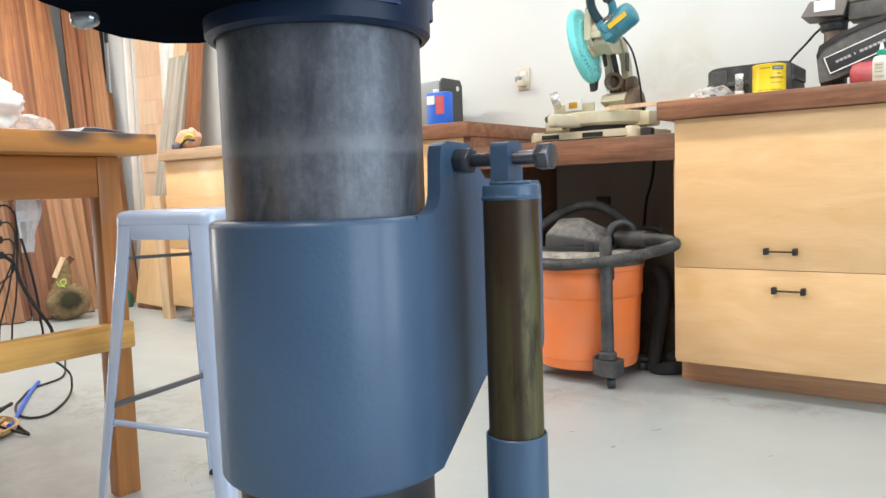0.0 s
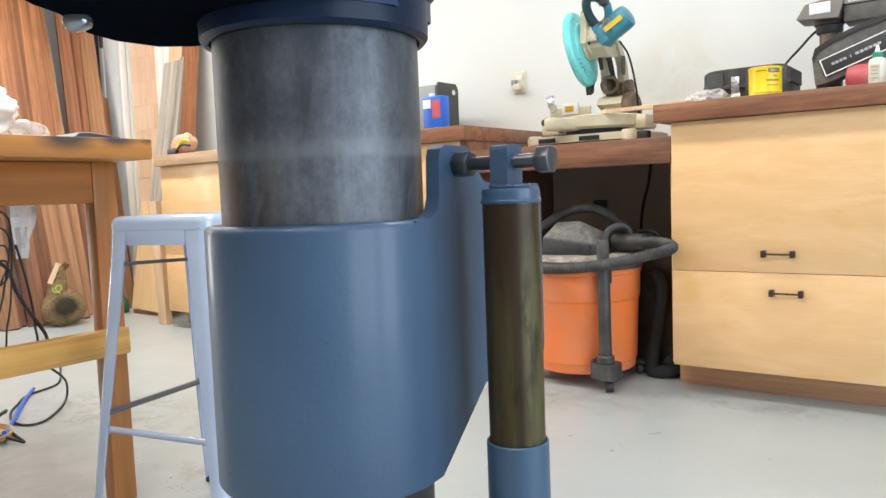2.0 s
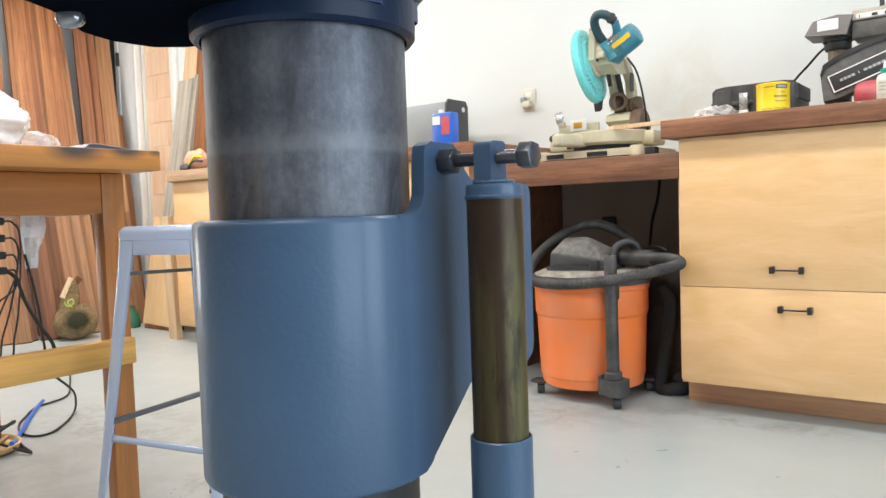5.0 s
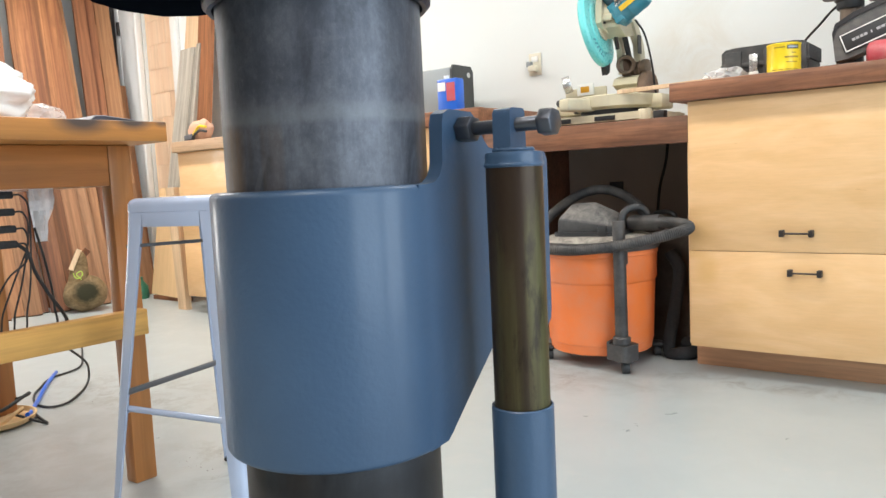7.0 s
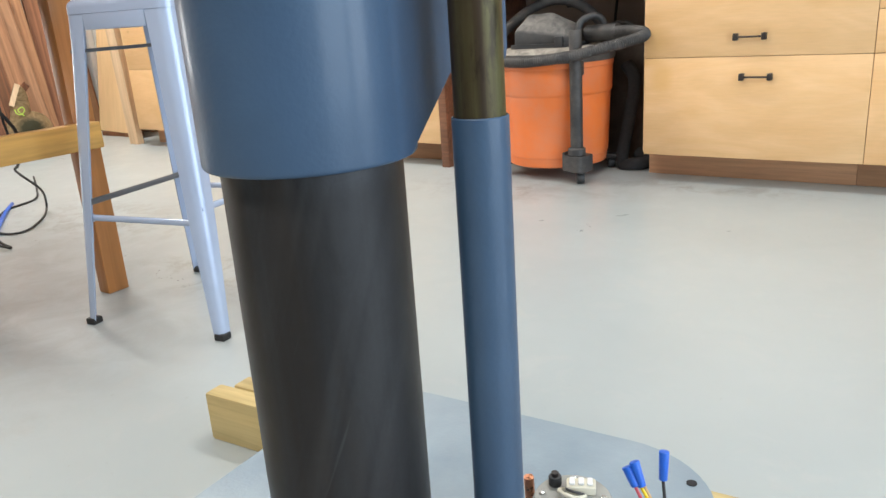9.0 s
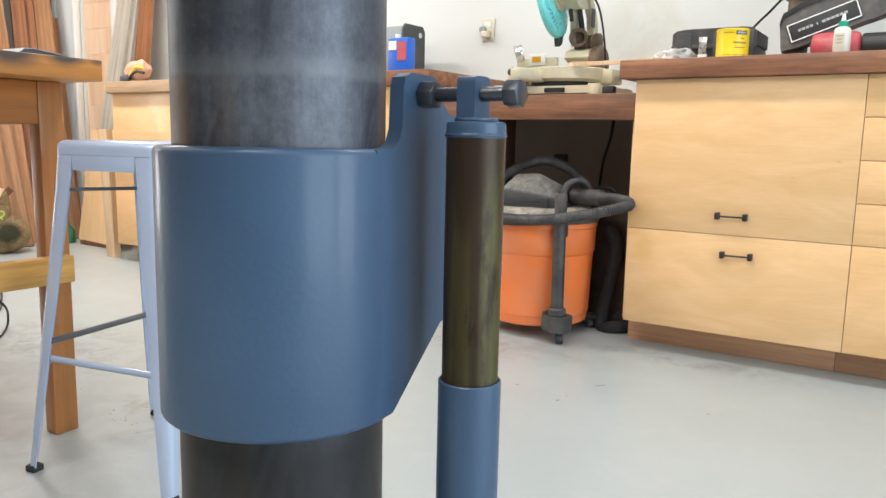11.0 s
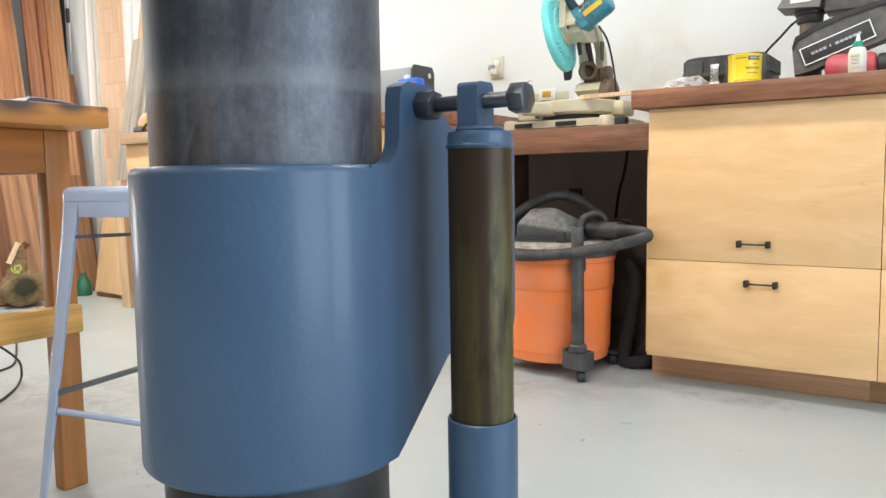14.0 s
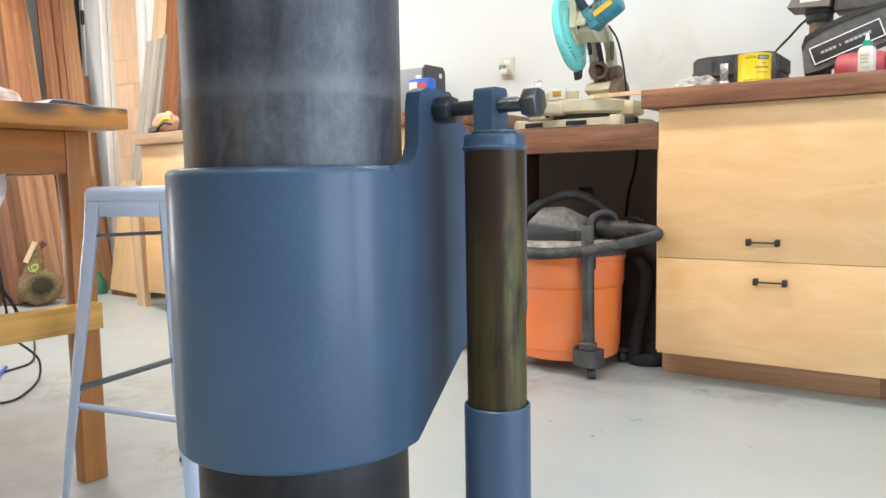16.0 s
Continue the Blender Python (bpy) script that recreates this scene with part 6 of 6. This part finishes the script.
sg = thing("safety_glasses", -1.58, 1.22, WT, label="clear plastic safety glasses on the workbench", category="safety glasses")
part("lens", lump(-1.57, 1.165, WT + 0.03, 0.035, 0.055, 0.03, 8, 0.2, 3, 2.0), CLEAR, sg)
part("temple", tube([(-1.55, 1.11, WT + 0.03), (-1.58, 1.125, WT + 0.05), (-1.63, 1.155, WT + 0.035), (-1.66, 1.215, WT + 0.008)], 0.004, 8), CLEAR, sg)
tb = thing("sanding_wedge", -1.42, 1.24, WT, label="low dark grey wedge with a pale top lying on the workbench", category="wedge")
YZX = Matrix(((0, 0, 1, 0), (1, 0, 0, 0), (0, 1, 0, 0), (0, 0, 0, 1)))
part("wedge_body", extrude([(1.176, WT), (1.192, WT + 0.0125), (1.214, WT + 0.0135), (1.292, WT + 0.005), (1.292, WT)], -1.475, -1.362, 0.0012, 2, YZX), plain("dark_grey_shell", (0.06, 0.062, 0.08), 0.5, 0.1, 0.2, 40, 0.1), tb)
part("top_sheet", extrude([(1.174, WT + 0.0005), (1.191, WT + 0.013), (1.214, WT + 0.014), (1.294, WT + 0.0055), (1.294, WT + 0.0067), (1.214, WT + 0.0156), (1.19, WT + 0.0146), (1.172, WT + 0.0005)], -1.476, -1.361, 0.0, 1, YZX), plain("pale_grey_sheet", (0.4, 0.4, 0.43), 0.45), tb, "pale grey sheet over the wedge")
fl = thing("plastic_film", -1.62, 1.15, 0.7, label="milky plastic film hanging under the bench top", category="plastic film")
bm = bmesh.new()
grid = [[bm.verts.new((-1.60 + 0.02 * noise.noise(Vector((i * 0.8, j * 0.6, 1))), 1.112 + (i / 7) * (0.10 * (1 - 0.7 * j / 9)) + 0.02 * j / 9, 0.90 - 0.24 * j / 9)) for j in range(10)] for i in range(8)]
for i in range(7):
    for j in range(9):
        bm.faces.new((grid[i][j], grid[i + 1][j], grid[i + 1][j + 1], grid[i][j + 1]))
part("film", bm, MILKY, fl)
px_ = thing("power_strip", -1.56, 1.0, 0.68, label="grey power strip with black plugs under the bench", category="power strip")
part("strip", box(-1.55, -1.495, 0.935, 0.993, 0.60, 0.8985, 0.006), GREYM, px_)
for k, z in enumerate((0.783, 0.742, 0.701, 0.664)[:4]):
    part("plug", box(-1.534, -1.508, 0.9935, 1.05, z - 0.009, z + 0.009, 0.004), RUBBER, px_)
    part("cord", tube([(-1.52, 1.05, z), (-1.52, 1.072, z - 0.004), (-1.522, 1.088 - 0.006 * k, z - 0.045), (-1.525, 1.078 - 0.018 * k, 0.58), (-1.53, 1.065 - 0.028 * k, 0.50), (-1.55, 1.05 - 0.03 * k, 0.42), (-1.62, 0.95 - 0.03 * k, 0.36), (-1.72, 0.78 - 0.03 * k, 0.26), (-1.8, 0.45, 0.12), (-1.85, 0.2 + 0.03 * k, 0.012)], 0.0023, 8), RUBBER, px_)
part("cord", tube([(-1.525, 1.098, 0.70), (-1.53, 1.12, 0.60), (-1.54, 1.135, 0.5), (-1.56, 1.13, 0.42), (-1.65, 1.0, 0.35), (-1.75, 0.7, 0.2), (-1.8, 0.35, 0.012)], 0.003, 8), RUBBER, px_)
cl = thing("floor_cable", -2.3, 1.6, 0, label="black cable looped over the floor", category="cable")
part("cable", tube([(-1.52, 1.05, 0.664), (-1.522, 1.075, 0.64), (-1.525, 1.09, 0.59), (-1.53, 1.12, 0.53), (-1.56, 1.17, 0.46), (-1.75, 1.26, 0.38), (-2.05, 1.39, 0.30), (-2.34, 1.52, 0.235), (-2.52, 1.68, 0.12), (-2.64, 1.75, 0.04), (-2.62, 1.73, 0.006), (-2.505, 1.646, 0.006), (-2.40, 1.54, 0.006), (-2.405, 1.48, 0.006), (-2.5, 1.472, 0.006), (-2.63, 1.523, 0.006), (-2.72, 1.585, 0.006), (-2.85, 1.69, 0.006), (-2.93, 1.85, 0.006), (-3.165, 1.985, 0.006), (-3.5, 2.15, 0.006)], 0.0045, 8, 10), RUBBER, cl)
part("cable_tail", tube([(-2.47, 1.40, 0.02), (-2.43, 1.416, 0.012), (-2.30, 1.396, 0.006), (-2.215, 1.382, 0.006), (-2.235, 1.365, 0.012), (-2.33, 1.33, 0.03)], 0.0045, 8), RUBBER, cl)
bl = thing("blue_cord", -2.4, 1.5, 0, label="short blue cord end lying on the floor", category="cord")
part("cord", tube([(-2.277, 1.347, 0.035), (-2.352, 1.388, 0.016), (-2.532, 1.494, 0.009), (-2.759, 1.633, 0.009), (-2.93, 1.75, 0.009)], 0.0078, 8), BLUEP, bl)
bk = thing("round_tray", -2.3, 1.30, 0, label="shallow round wooden tray with coiled cords", category="tray")
part("tray", lathe([(0, 0.004), (0.12, 0.004), (0.133, 0.012), (0.14, 0.028), (0.133, 0.03), (0.124, 0.014), (0, 0.010)], -2.385, 1.275, 40), YCABLE, bk)
for k in range(2):
    rr = 0.075 + 0.025 * k
    cl2 = [(-2.37 + rr * math.cos(a), 1.29 + rr * math.sin(a), 0.03 + 0.05 * k + 0.02 * math.sin(2 * a)) for a in [i * math.pi / 6 for i in range(13)]]
    part("coil", tube(cl2, 0.006, 8), (YCABLE, RUBBER, IVORY)[k], bk)

# loose dirt on the floor
random.seed(11)
bm = bmesh.new()
for cx_, cy_, n_, sp in ((-1.40, 1.42, 18, 0.06), (-1.25, 1.6, 12, 0.2), (-2.6, 1.6, 14, 0.3)):
    for k in range(n_):
        x, y, r = random.gauss(cx_, sp), random.gauss(cy_, sp * 0.5), random.uniform(0.0008, 0.0025)
        mm = pose(x, y, 0.0, 0, 0, random.uniform(0, 180)) @ Matrix.Diagonal((r, r * random.uniform(0.4, 1), 0.0018, 1))
        vs = [bm.verts.new(mm @ Vector(v)) for v in ((1, 0, 0), (0, 1, 0), (-1, 0, 0), (0, -1, 0), (0, 0, 1))]
        for i in range(4):
            bm.faces.new((vs[i], vs[(i + 1) % 4], vs[4]))
part("floor_crumbs", bm, plain("dirt", (0.13, 0.11, 0.09), 0.9), None, "scattered sawdust and dirt crumbs on the floor", 0, "stuff", "debris")
